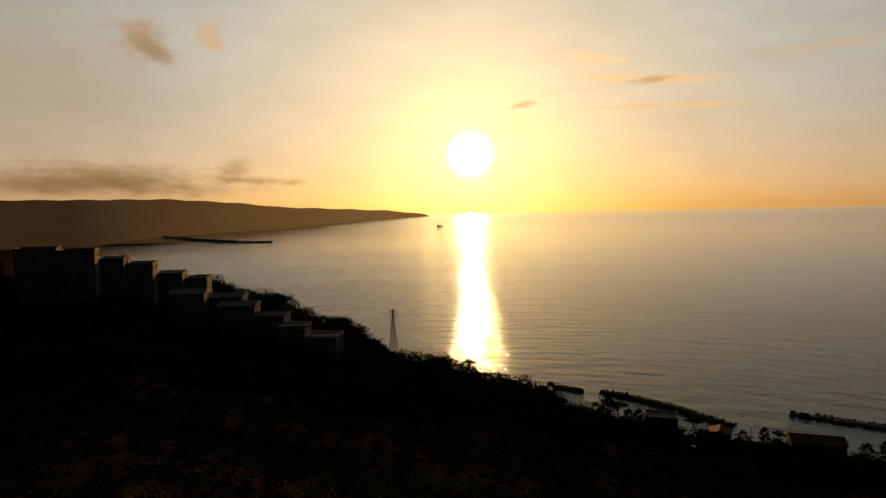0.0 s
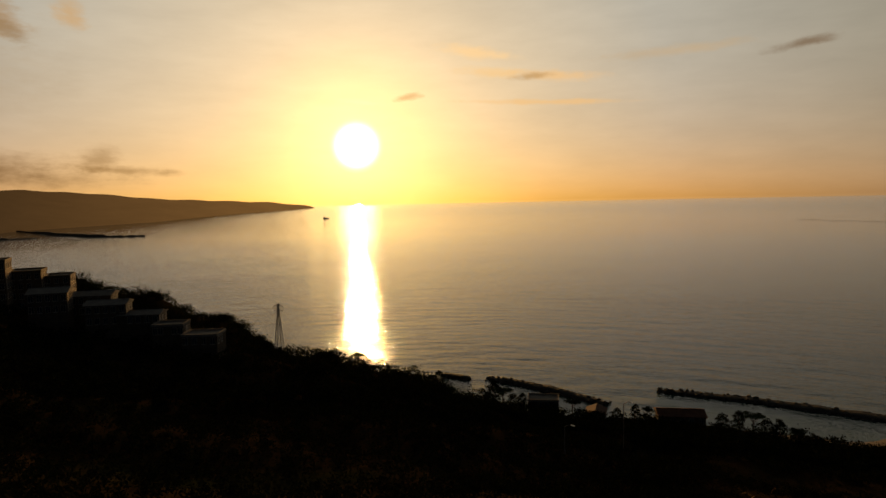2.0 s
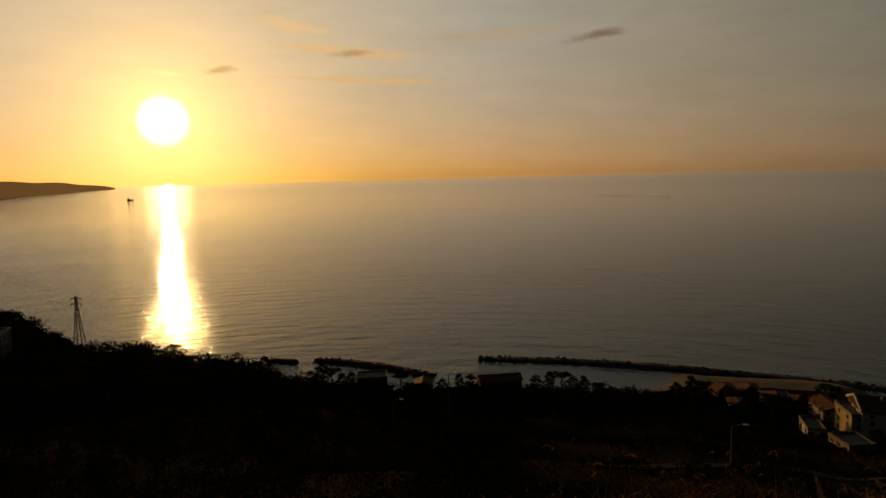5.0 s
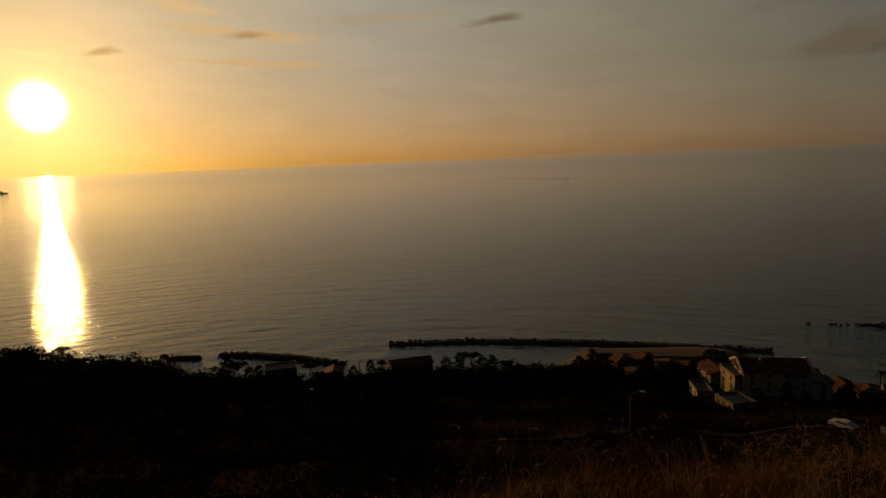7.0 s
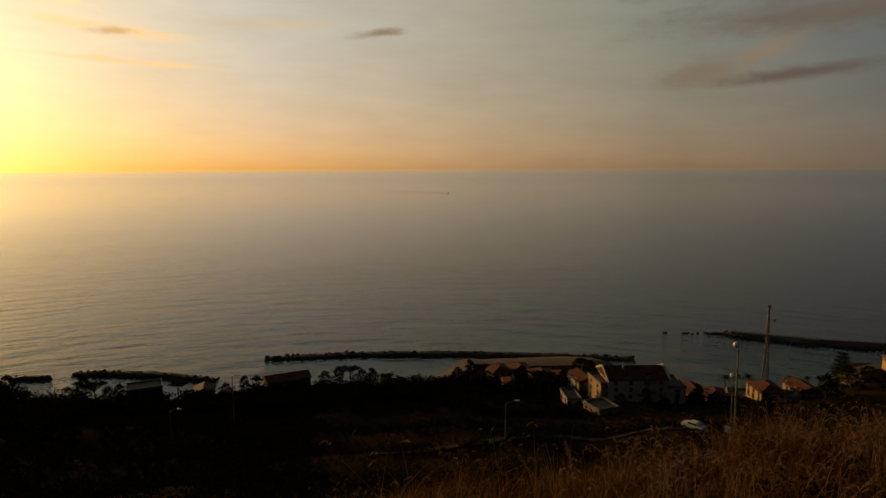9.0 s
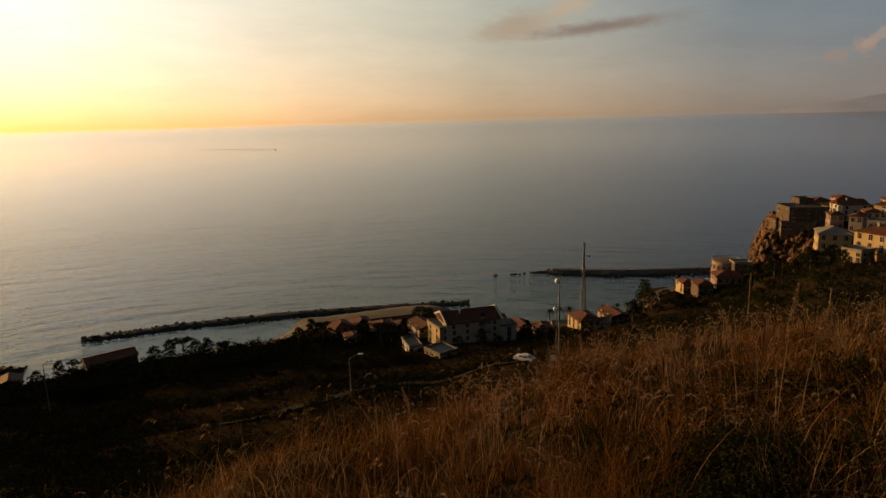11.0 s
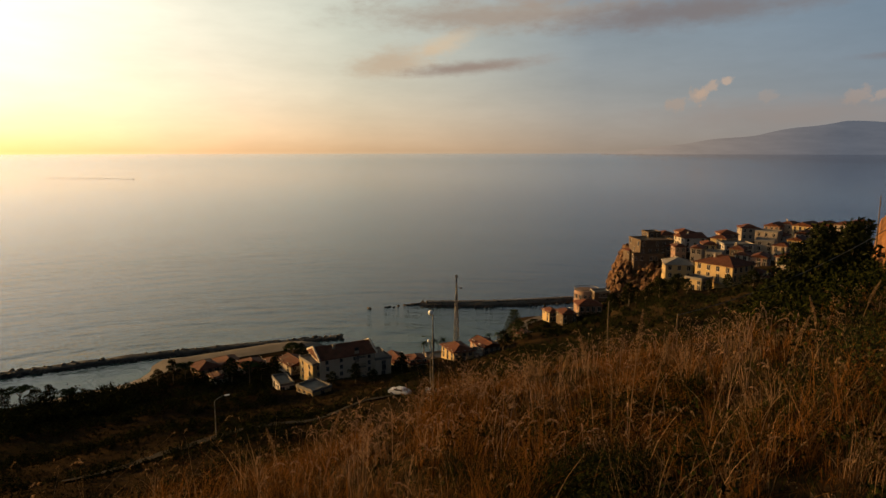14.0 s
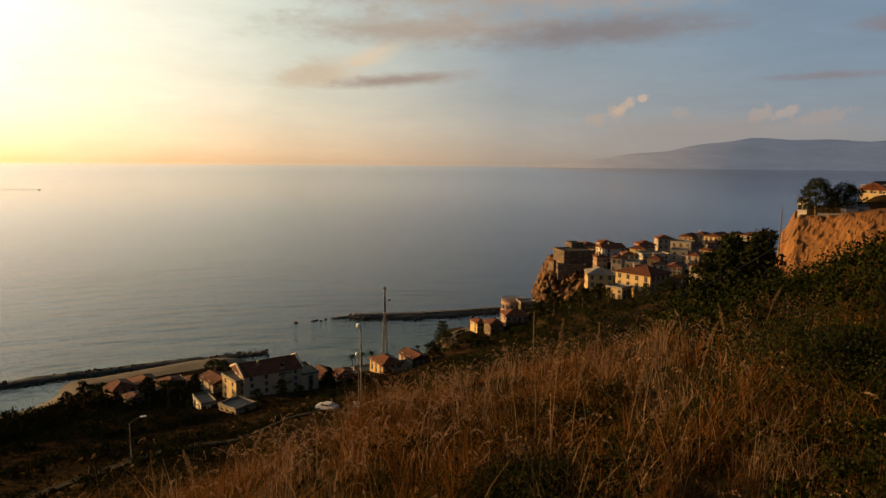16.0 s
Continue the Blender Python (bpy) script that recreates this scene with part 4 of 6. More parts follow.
town("dark stone house behind the cliff walls", 89.6, 90.6, -7.95, 318, 7, -20, M_STONE, "hip", 2, 2)
town("grey house with a flat roof behind the yellow house", 92.8, 94.0, -8.4, 262, 8, 10, M_CONC, "flat", 2, 3)

# ---- harbour and shore houses ----
SHORE = "houses by the shore"


def shore(label, az0, az1, el_top, r, d, turn, wall, roof, floors, cols, side=2, **kw):
    w = 2 * r * math.tan(radians((az1 - az0) / 2)) / max(0.4, math.cos(radians(turn)))
    return house(label, (az0 + az1) / 2, r, EYE_Z + r * math.tan(radians(el_top)), w, d, turn, wall, roof, kw.pop("rise", None), floors, cols, side, group=SHORE, **kw)


palazzo = shore("four-storey cream apartment house with yellow sunlit end", 59.2, 64.2, -17.95, 181, 11, -19, M_PALE, "gable", 4, 4, 3, rise=2.3, win=(0.85, 1.2), chimney=True, shut=0.5, name="apartment_house")
for k in range(3):
    add_balcony(palazzo, Matrix.Translation((3.4, 0, 1.6 + 2.9 * k)), 3.2, 1.3)
pw = 2 * 181 * math.tan(radians(2.5)) / math.cos(radians(19))
ph = EYE_Z + 181 * math.tan(radians(-17.95)) - palazzo.matrix_world.translation.z
for x in (-pw / 2 - 0.3, pw / 2 + 0.3):
    for y0, y1 in ((-0.6, 5.5), (11.6, 5.5)):
        bm = bmesh.new()
        vs = [bm.verts.new((x + dx, y, ph + dz + (0.15 if y != 5.5 else 2.5))) for dx in (-0.22, 0.22) for y, dz in ((y0, -0.1), (y1, -0.1), (y1, 0.45), (y0, 0.45))]
        for ids in ((0, 1, 2, 3), (7, 6, 5, 4), (0, 4, 5, 1), (1, 5, 6, 2), (2, 6, 7, 3), (3, 7, 4, 0)):
            bm.faces.new([vs[q] for q in ids])
        part("gable_parapet", bm, M_WHITE, palazzo, "pale raking gable parapet")
# no real recesses: dark panels on the wall paint their shade
for k in range(4):
    loggia = part("loggia", boxes((2.0, 3.2, -0.03, 0.02, 0.9 + 2.5 * k, 2.7 + 2.5 * k)), M_PANE, palazzo, "flat dark panel painting the shade of a balcony recess")
    part("railing", boxes((1.95, 3.25, -0.12, -0.06, 0.85 + 2.5 * k, 1.75 + 2.5 * k), bevel=0.01), M_CREAM, loggia)
shore("low yellow sunlit wing with a flat roof beside the apartments", 58.5, 59.5, -18.5, 179, 9, -25, M_YELL, "flat", 3, 1, 2, win=(0.9, 1.3))
shore("pale apartment wing with a light flat roof", 64.2, 65.6, -18.3, 184, 10, -20, M_PALE, "flat", 3, 1, 2)
shore("single-storey white house with a pale flat roof", 55.6, 56.8, -20.0, 170, 8, -15, M_WHITE, "flat", 1, 3)
shore("low yellow annex with a flat terrace roof", 57.0, 58.4, -20.5, 163, 6, 55, M_YELL, "flat", 1, 3, 1)
shore("tiled house with cream walls beside the apartments", 56.6, 58.3, -18.4, 192, 9, -25, M_CREAM, "gable", 2, 3)
shore("pink cottage with a red tiled roof", 48.9, 50.6, -18.0, 203, 8, -20, M_PINK, "hip", 1, 3)
shore("low reddish house with a hipped tile roof", 50.7, 52.4, -17.9, 207, 9, -15, M_PINK, "hip", 1, 3)
shore("reddish house with a wide tiled roof among trees", 52.6, 54.6, -18.3, 200, 9, -18, M_PINK, "hip", 2, 3)
shore("low villa with a dark tiled roof", 54.4, 56.2, -18.3, 205, 8, -10, M_CREAM, "hip", 1, 3)
shore("small white beach house", 50.2, 51.2, -18.9, 192, 6, -20, M_WHITE, "hip", 1, 2)
shore("low tiled house beside the small harbour", 65.8, 67.3, -18.6, 194, 9, -20, M_CREAM, "gable", 2, 3)
shore("grey house with dark tiled roof by the harbour", 67.3, 69.0, -18.7, 190, 8, -15, M_STONE, "hip", 2, 3)
shore("long low beach pavilion with a pale roof", 69.0, 71.0, -18.35, 202, 6, -10, M_PINK, "flat", 1, 5)
shore("orange house with wide dark roof by the beach", 71.4, 73.2, -17.75, 194, 10, -25, M_YELL, "hip", 2, 3, 3)
shore("white low house with terrace by the orange house", 73.0, 74.0, -18.0, 196, 6, -10, M_WHITE, "flat", 1, 2)
shore("brown tiled house with ochre end wall", 74.1, 75.6, -17.25, 200, 9, -30, M_PINK, "gable", 2, 3)
shore("small cream house near the harbour road", 77.6, 78.6, -16.2, 222, 7, -25, M_CREAM, "hip", 2, 2)
shore("ochre house with white windows by the car park", 80.0, 80.9, -14.1, 258, 7, -25, M_YELL, "hip", 2, 3)
shore("low red-roofed sheds below the cliff", 82.6, 84.6, -13.4, 262, 9, -15, M_PINK, "hip", 1, 4)
shore("brown house with a low tiled roof under the cliff", 81.2, 82.4, -14.2, 250, 8, -20, M_STONE, "hip", 2, 3)
shore("arched stone boathouse at the cliff foot", 83.9, 85.2, -12.2, 290, 6, -20, M_STONE, "flat", 1, 4)

# round terrace building at the cliff foot
rt = tagged(new("round_terrace"), "round ochre terrace building at the foot of the cliff", "building")
p = at(83.2, 298, ground_z(83.2, 298) + 1.6)
rt.location = p
bm = rod(bmesh.new(), (0, 0, -6), (0, 0, 4.6), 5.6, 5.6, 28)
part("drum", bm, M_PINK, rt)
bm = bmesh.new()
for k in range(28):
    a0, a1 = k * math.tau / 28, (k + 1) * math.tau / 28
    rod(bm, (5.5 * math.cos(a0), 5.5 * math.sin(a0), 5.3), (5.5 * math.cos(a1), 5.5 * math.sin(a1), 5.3), 0.16, n=5)
    rod(bm, (5.5 * math.cos(a0), 5.5 * math.sin(a0), 4.6), (5.5 * math.cos(a0), 5.5 * math.sin(a0), 5.3), 0.07, n=4)
part("parapet", bm, M_CONC, rt)
for k in range(7):
    a = radians(110 + k * 24)
    add_window(rt, Matrix.Translation((5.62 * math.cos(a), 5.62 * math.sin(a), 1.0)) @ pose(0, 0, 0, 0, 0, math.degrees(a) + 90), 1.2, 2.0)

# beach huts
shore("dark flat-roofed beach hut behind the trees", 17.3, 20.0, -17.6, 205, 7, 0, M_STONE, "flat", 1, 4)
shore("dark beach bar with a sloping roof and veranda", 28.6, 32.3, -18.15, 207, 8, -12, M_STONE, "gable", 1, 5, rise=1.2)
shore("small dark boat shed on the beach", 22.4, 24.0, -18.4, 203, 6, 5, M_CONC, "gable", 1, 2)

# ---- apartment blocks on the southern slope ----
SOUTH = "apartment blocks on the slope"


def block(label, az0, az1, el_top, r, d, turn, wall, floors, cols, balconies=(), roof="flat", rise=None):
    w = 2 * r * math.tan(radians((az1 - az0) / 2)) / max(0.4, math.cos(radians(turn)))
    # low blocks get a paler roof colour that imitates sky glow on them
    return house(label, (az0 + az1) / 2, r, EYE_Z + r * math.tan(radians(el_top)), w, d, turn, wall, roof, rise, floors, cols, 3, roof_mat=M_CONC if floors < 3 else M_STONE, group=SOUTH, balconies=balconies, name="apartment_block")


block("tall brown apartment block with recessed balconies", -33.8, -31.1, -2.35, 232, 12, 8, M_STONE, 6, 4, (1, 2, 3, 4))
block("tall brown apartment block with a flat roof", -31.0, -28.5, -2.60, 228, 12, 8, M_STONE, 6, 4, (1, 2, 3, 4))
block("mid-height dark apartment block", -28.4, -26.5, -3.35, 240, 12, 10, M_STONE, 5, 4, (1, 2))
block("stepped apartment block with flat roof", -26.4, -24.4, -3.85, 243, 12, 10, M_STONE, 4, 4)
block("low apartment block with a thin flat roof", -24.3, -22.2, -4.75, 252, 12, 10, M_STONE, 4, 4)
block("flat-roofed house at the end of the block row", -22.1, -20.3, -5.25, 256, 11, 10, M_STONE, 4, 3)
block("low house with a tiled roof down the slope", -23.2, -20.6, -6.45, 215, 9, 12, M_STONE, 2, 5, (), "gable", 1.2)
block("terraced house with a sloping roof", -20.5, -17.6, -6.9, 222, 9, 15, M_STONE, 2, 5, (), "gable", 1.0)
block("terraced house stepping down the slope", -19.5, -16.6, -7.7, 208, 8, 15, M_STONE, 2, 5, (), "gable", 1.0)
block("long shed with a metal roof", -17.2, -14.2, -8.7, 205, 8, 18, M_STONE, 1, 5, (), "gable", 0.8)
block("row of garages with a flat roof", -14.8, -12.4, -9.8, 196, 7, 18, M_STONE, 1, 5)
block("low house with a flat roof among shrubs", -12.6, -9.8, -10.85, 190, 8, 20, M_STONE, 1, 4)


# ---- masts, poles, lamps ----
def lattice_mast(label, az, r, top, half, arms, name="power_pylon"):
    g = ground_z(az, r)
    h = top - g
    root = tagged(new(name), label, "pylon")
    root.matrix_world = facing(az, r, g, 25)
    legs = [(sx, sy) for sx in (-1, 1) for sy in (-1, 1)]
    tip = half * 0.22

    def w(z):
        return half + (tip - half) * min(1, z / (h * 0.8))

    for sx, sy in legs:
        bm = rod(bmesh.new(), (sx * half, sy * half, -1), (sx * tip, sy * tip, h * 0.8), 0.14, 0.11, 5)
        rod(bm, (sx * tip, sy * tip, h * 0.8), (sx * tip * 0.6, sy * tip * 0.6, h), 0.11, 0.09, 5)
        part("leg", bm, M_METAL, root)
    bm = bmesh.new()
    n = int(h / 2.2)
    for k in range(n):
        z0, z1 = h * k / n, h * (k + 1) / n
        a, b = w(z0), w(z1)
        for (x0, y0), (x1, y1) in (((-1, -1), (1, -1)), ((1, -1), (1, 1)), ((1, 1), (-1, 1)), ((-1, 1), (-1, -1))):
            rod(bm, (x0 * a, y0 * a, z0), (x1 * b, y1 * b, z1), 0.055, n=4)
            rod(bm, (x1 * a, y1 * a, z0), (x0 * b, y0 * b, z1), 0.055, n=4)
    part("bracing", bm, M_METAL, root)
    for z, reach in arms:
        bm = rod(bmesh.new(), (-reach, 0, h * z), (reach, 0, h * z), 0.12, n=5)
        rod(bm, (-reach, 0, h * z), (0, 0, h * z + 0.9), 0.07, n=4)
        rod(bm, (reach, 0, h * z), (0, 0, h * z + 0.9), 0.07, n=4)
        for s in (-1, 1):
            rod(bm, (s * reach * 0.95, 0, h * z), (s * reach * 0.95, 0, h * z - 0.9), 0.09, n=5)
        part("crossarm", bm, M_METAL, root)
    return root


lattice_mast("steel lattice power pylon on the wooded spur", -4.67, 230, 37.2, 1.5, ((0.96, 1.9), (0.86, 1.7)))
mast = lattice_mast("tall slim steel lattice mast by the harbour beach", 71.6, 222, EYE_Z + 222 * math.tan(radians(-11.0)), 0.85, ((0.985, 0.6),), "radio_mast")
part("dish_arm", rod(rod(bmesh.new(), (0, 0, 23.2), (1.9, 0, 23.0), 0.08, n=5), (1.6, 0, 22.8), (2.1, 0, 23.2), 0.4, 0.25, 8), M_METAL, mast)


def pole(label, az, r, top, arm=False, name="utility_pole", thick=0.12, turn=0.0):
    g = ground_z(az, r)
    root = tagged(new(name), label, "pole")
    root.matrix_world = facing(az, r, g, turn)
    part("shaft", rod(bmesh.new(), (0, 0, -0.6), (0, 0, top - g), thick, thick * 0.65, 8), M_METAL if name != "utility_pole" else M_BARK, root)
    if arm:
        part("crossarm", boxes((-0.8, 0.8, -0.06, 0.06, top - g - 0.5, top - g - 0.36), bevel=0.01), M_BARK, root)
    return root


def street_lamp(label, az, r, top, style, turn=0.0):
    g = ground_z(az, r)
    h = top - g
    root = tagged(new("street_lamp"), label, "street lamp", "street lamps")
    root.matrix_world = facing(az, r, g, turn)
    bm = rod(bmesh.new(), (0, 0, -0.5), (0, 0, h - 0.4), 0.11, 0.07, 8)
    rod(bm, (0, 0, -0.5), (0, 0, 0.9), 0.17, 0.16, 8)
    part("post", bm, M_METAL, root)
    if style == "arm":
        pts = [Vector((1.7 * u, 0, h - 0.4 + 0.75 * math.sin(u * math.pi / 2))) for u in (0, 0.25, 0.5, 0.75, 1)]
        bm = tube(pts, 0.055)
        part("arm", bm, M_METAL, root)
        head = part("lantern", boxes((1.55, 2.4, -0.16, 0.16, h + 0.27, h + 0.45), bevel=0.05), M_GLAZE, root, "pale lamp head")
    else:
        bm = bmesh.new()
        bmesh.ops.create_uvsphere(bm, u_segments=14, v_segments=9, radius=0.32, matrix=Matrix.Translation((-0.25, 0, h - 0.1)))
        part("globe", bm, M_GLAZE, root, "white glass globe")
        part("bracket", rod(bmesh.new(), (0, 0, h - 0.4), (-0.25, 0, h - 0.35), 0.05, n=6), M_METAL, root)
    return root


street_lamp("tall street lamp with a white globe beside the road", 69.45, 75, EYE_Z + 75 * math.tan(radians(-14.2)), "globe")
street_lamp("lower street lamp with a white globe down the slope", 69.2, 118, EYE_Z + 118 * math.tan(radians(-16.7)), "globe")
street_lamp("street lamp with a curved arm over the road", 50.0, 106, EYE_Z + 106 * math.tan(radians(-20.45)), "arm")
street_lamp("slim street lamp standing over the fields", 25.6, 150, EYE_Z + 150 * math.tan(radians(-17.3)), "arm", 40)
street_lamp("slim street lamp beside the road", 20.5, 120, EYE_Z + 120 * math.tan(radians(-19.4)), "arm", 40)
pole("grey wooden utility pole on the slope", 85.1, 92, EYE_Z + 92 * math.tan(radians(-12.9)))
pole("short utility pole carrying a cable", 90.8, 64, EYE_Z + 64 * math.tan(radians(-13.5)))
pole("slim flagpole at the edge of the clay bank", 104.5, 112, EYE_Z + 112 * math.tan(radians(-3.3)), thick=0.1)
pole("wooden utility pole with a crossarm on the spur", -15.5, 310, EYE_Z + 310 * math.tan(radians(-5.8)), True)
pole("thin pole among the trees of the spur", -13.9, 300, EYE_Z + 300 * math.tan(radians(-6.5)))
pole("thin aerial on the flat roofs", -26.2, 236, EYE_Z + 236 * math.tan(radians(-3.1)), True)


def cable(label, a, b, sag):
    pts = [Vector(a).lerp(Vector(b), k / 24) - Vector((0, 0, sag * 4 * (k / 24) * (1 - k / 24))) for k in range(25)]
    bm = tube(pts, 0.04, 5)
    return tagged(new("cable", bm_mesh("cable", bm, M_METAL)), label, "cable")


sign = tagged(new("road_sign"), "small white road sign on a grey post", "sign")
sign.matrix_world = facing(69.0, 92, ground_z(69.0, 92), 20)
part("post", rod(bmesh.new(), (0, 0, -0.3), (0, 0, 2.6), 0.04, n=8), M_METAL, sign)
part("panel", boxes((-0.45, 0.45, -0.06, -0.04, 1.7, 2.6), bevel=0.005), M_GLAZE, sign)
cable("thin grey cable slung from a pole to the clay bank", at(90.8, 58, EYE_Z + 58 * math.tan(radians(-13.6))), at(105.0, 72, EYE_Z + 72 * math.tan(radians(-5.7))), 0.9)


# ---- vehicles ----
def make_car(label, paint):
    root = tagged(new("car"), label, "car")
    prof = [(-2.05, 0.35), (-2.1, 0.75), (-1.95, 0.95), (-1.1, 1.02), (-0.55, 1.42), (0.75, 1.46), (1.55, 1.05), (1.98, 0.98), (2.08, 0.6), (2.02, 0.33)]
    bm = bmesh.new()
    rings = [[bm.verts.new((x, y * (0.86 if z > 1.1 else 1.0), z)) for x, z in prof] for y in (-0.84, 0.84)]
    bm.faces.new(rings[0])
    bm.faces.new(rings[1][::-1])
    for k in range(len(prof)):
        j = (k + 1) % len(prof)
        bm.faces.new((rings[0][k], rings[1][k], rings[1][j], rings[0][j]))
    bmesh.ops.bevel(bm, geom=list(bm.edges), offset=0.05, segments=2, affect="EDGES")
    part("body", bm, paint, root)
    for y in (-0.80, 0.80):
        part("side_window", boxes((-0.75, 0.95, y - 0.03, y + 0.03, 1.05, 1.34), bevel=0.01), M_PANE, root)
    w = bmesh.new()
    vs = [w.verts.new(c) for c in ((-1.09, -0.68, 1.06), (-1.09, 0.68, 1.06), (-0.60, 0.62, 1.41), (-0.60, -0.62, 1.41))]
    w.faces.new(vs)
    bmesh.ops.solidify(w, geom=w.faces[:], thickness=0.03)
    part("windscreen", w, M_PANE, root)
    for x in (-1.3, 1.28):
        for y in (-0.80, 0.80):
            wheel = part("wheel", rod(bmesh.new(), (x, y - 0.1, 0.31), (x, y + 0.1, 0.31), 0.31, n=18), M_RUBB, root)
            part("rim", rod(bmesh.new(), (x, y - 0.105, 0.31), (x, y + 0.105, 0.31), 0.19, n=12), M_METAL, wheel)
    for y in (-0.6, 0.6):
        part("headlight", boxes((-2.10, -2.02, y - 0.16, y + 0.16, 0.66, 0.80), bevel=0.02), M_GLAZE, root)
    return root


white_car = make_car("white hatchback parked beside the road", M_CARW)
white_car.matrix_world = facing(66.35, 116, ground_z(66.35, 117) + 0.36, 30)
copy_thing(white_car, facing(70.6, 119, ground_z(70.6, 121) + 0.36, 25))
dark_car = make_car("dark car in the harbour car park", M_CARD)
dark_car.matrix_world = facing(79.8, 272, ground_z(79.8, 272) + 0.45, 60)
for k, (a, r, t) in enumerate(((80.3, 275, 60), (80.9, 278, 62), (81.4, 281, 60), (81.9, 284, 64), (82.4, 287, 60), (80.0, 279, 62), (80.7, 283, 60), (81.6, 287, 58), (70.2, 209, 20), (68.2, 204, 70))):
    copy_thing(dark_car if k % 3 else white_car, facing(a, r, ground_z(a, r) + 0.42, t))


# ---- boats ----
def hull(length, beam, depth):
    bm = bmesh.new()
    st = []
    for k in range(9):
        u = k / 8
        b = beam / 2 * math.sin(math.pi * min(1, 0.18 + 0.82 * u) ** 0.8) ** 0.7 if k < 8 else 0.05
        z = depth * (0.85 + 0.35 * abs(u - 0.4))
        x = length * (u - 0.5)
        st.append([bm.verts.new(c) for c in ((x, -b, z), (x, -b * 0.7, 0), (x, 0, -depth * 0.4), (x, b * 0.7, 0), (x, b, z))])
    for p, q in zip(st, st[1:]):
        for i in range(4):
            bm.faces.new((p[i], p[i + 1], q[i + 1], q[i]))
        bm.faces.new((p[4], p[0], q[0], q[4]))
    bm.faces.new(st[0])
    return bm


ship = tagged(new("ship"), "small dark cargo ship at anchor off the cape", "ship")
p = at(-0.32, 2800, sea_z(2800))
ship.matrix_world = pose(p.x, p.y, p.z, 0, 0, 8) @ Matrix.Scale(0.75, 4)
part("hull", hull(34, 8, 4.0), M_CARD, ship)
part("bridge", boxes((-13, -5, -3, 3, 3.5, 9.5), (-11, -6.5, -2.4, 2.4, 9.5, 12), bevel=0.2), M_CARD, ship)
part("hatch", boxes((-3, 11, -2.6, 2.6, 3.5, 5.2), bevel=0.1), M_CARD, ship)
part("funnel", rod(bmesh.new(), (-11.5, 0, 9.5), (-11.8, 0, 14.5), 0.9, 0.7, 10), M_CARD, ship)
boat = tagged(new("motor_boat"), "small motor boat at speed on the calm sea", "boat")
p = at(44.8, 1850, 0.0)
boat.matrix_world = pose(p.x, p.y, p.z, 0, 0, -50)
part("hull", hull(6, 2.0, 0.6), M_CARD, boat)
part("cabin", boxes((-1.0, 1.0, -0.7, 0.7, 0.5, 1.2), bevel=0.15), M_CONC, boat)
bm = bmesh.new()
q = at(38.8, 2050, 0.5)
prev = None
for k in range(13):
    c = Vector(at(44.8, 1855, 0.5)).lerp(q, k / 12)
    s = Vector((0.7, 0.7, 0)) * (0.6 + 1.8 * k / 12)
    ring = [bm.verts.new(c - s), bm.verts.new(c + Vector((0, 0, 0.25))), bm.verts.new(c + s)]
    if prev:
        bm.faces.new((prev[0], prev[1], ring[1], ring[0]))
        bm.faces.new((prev[1], prev[2], ring[2], ring[1]))
    prev = ring
tagged(new("wake", bm_mesh("wake", bm, M_ROCK)), "long thin wake behind the motor boat", "wake", kind="structure")

# far jetties of the bay
for label, line, hgt in (("long low harbour jetty with sheds far across the bay", [(-23.6, 2440), (-21.2, 2020), (-19, 1810), (-17, 1740), (-14.9, 1720)], 5.0), ("thin low jetty far across the bay", [(-28.2, 1860), (-25, 1840), (-22.3, 1850)], 3.0)):
    bm = bmesh.new()
    prev = None
    for k in range(31):
        u = k / 30 * (len(line) - 1)
        i = min(int(u), len(line) - 2)
        a = line[i][0] + (line[i + 1][0] - line[i][0]) * (u - i)
        r = line[i][1] + (line[i + 1][1] - line[i][1]) * (u - i)
        hh = hgt * (0.8 + 0.6 * noise.noise((k * 0.7, hgt, 0)) + (0.6 if 3 < k < 20 else 0))
        ring = [bm.verts.new(at(a, r + dr, z)) for dr, z in ((-16, -1), (-9, hh), (9, hh), (16, -1))]
        if prev:
            for j in range(3):
                bm.faces.new((prev[j], prev[j + 1], ring[j + 1], ring[j]))
        prev = ring
    bm.faces.new(prev)
    tagged(new("jetty", bm_mesh("jetty", bm, M_ROCK)), label, "jetty", kind="structure")

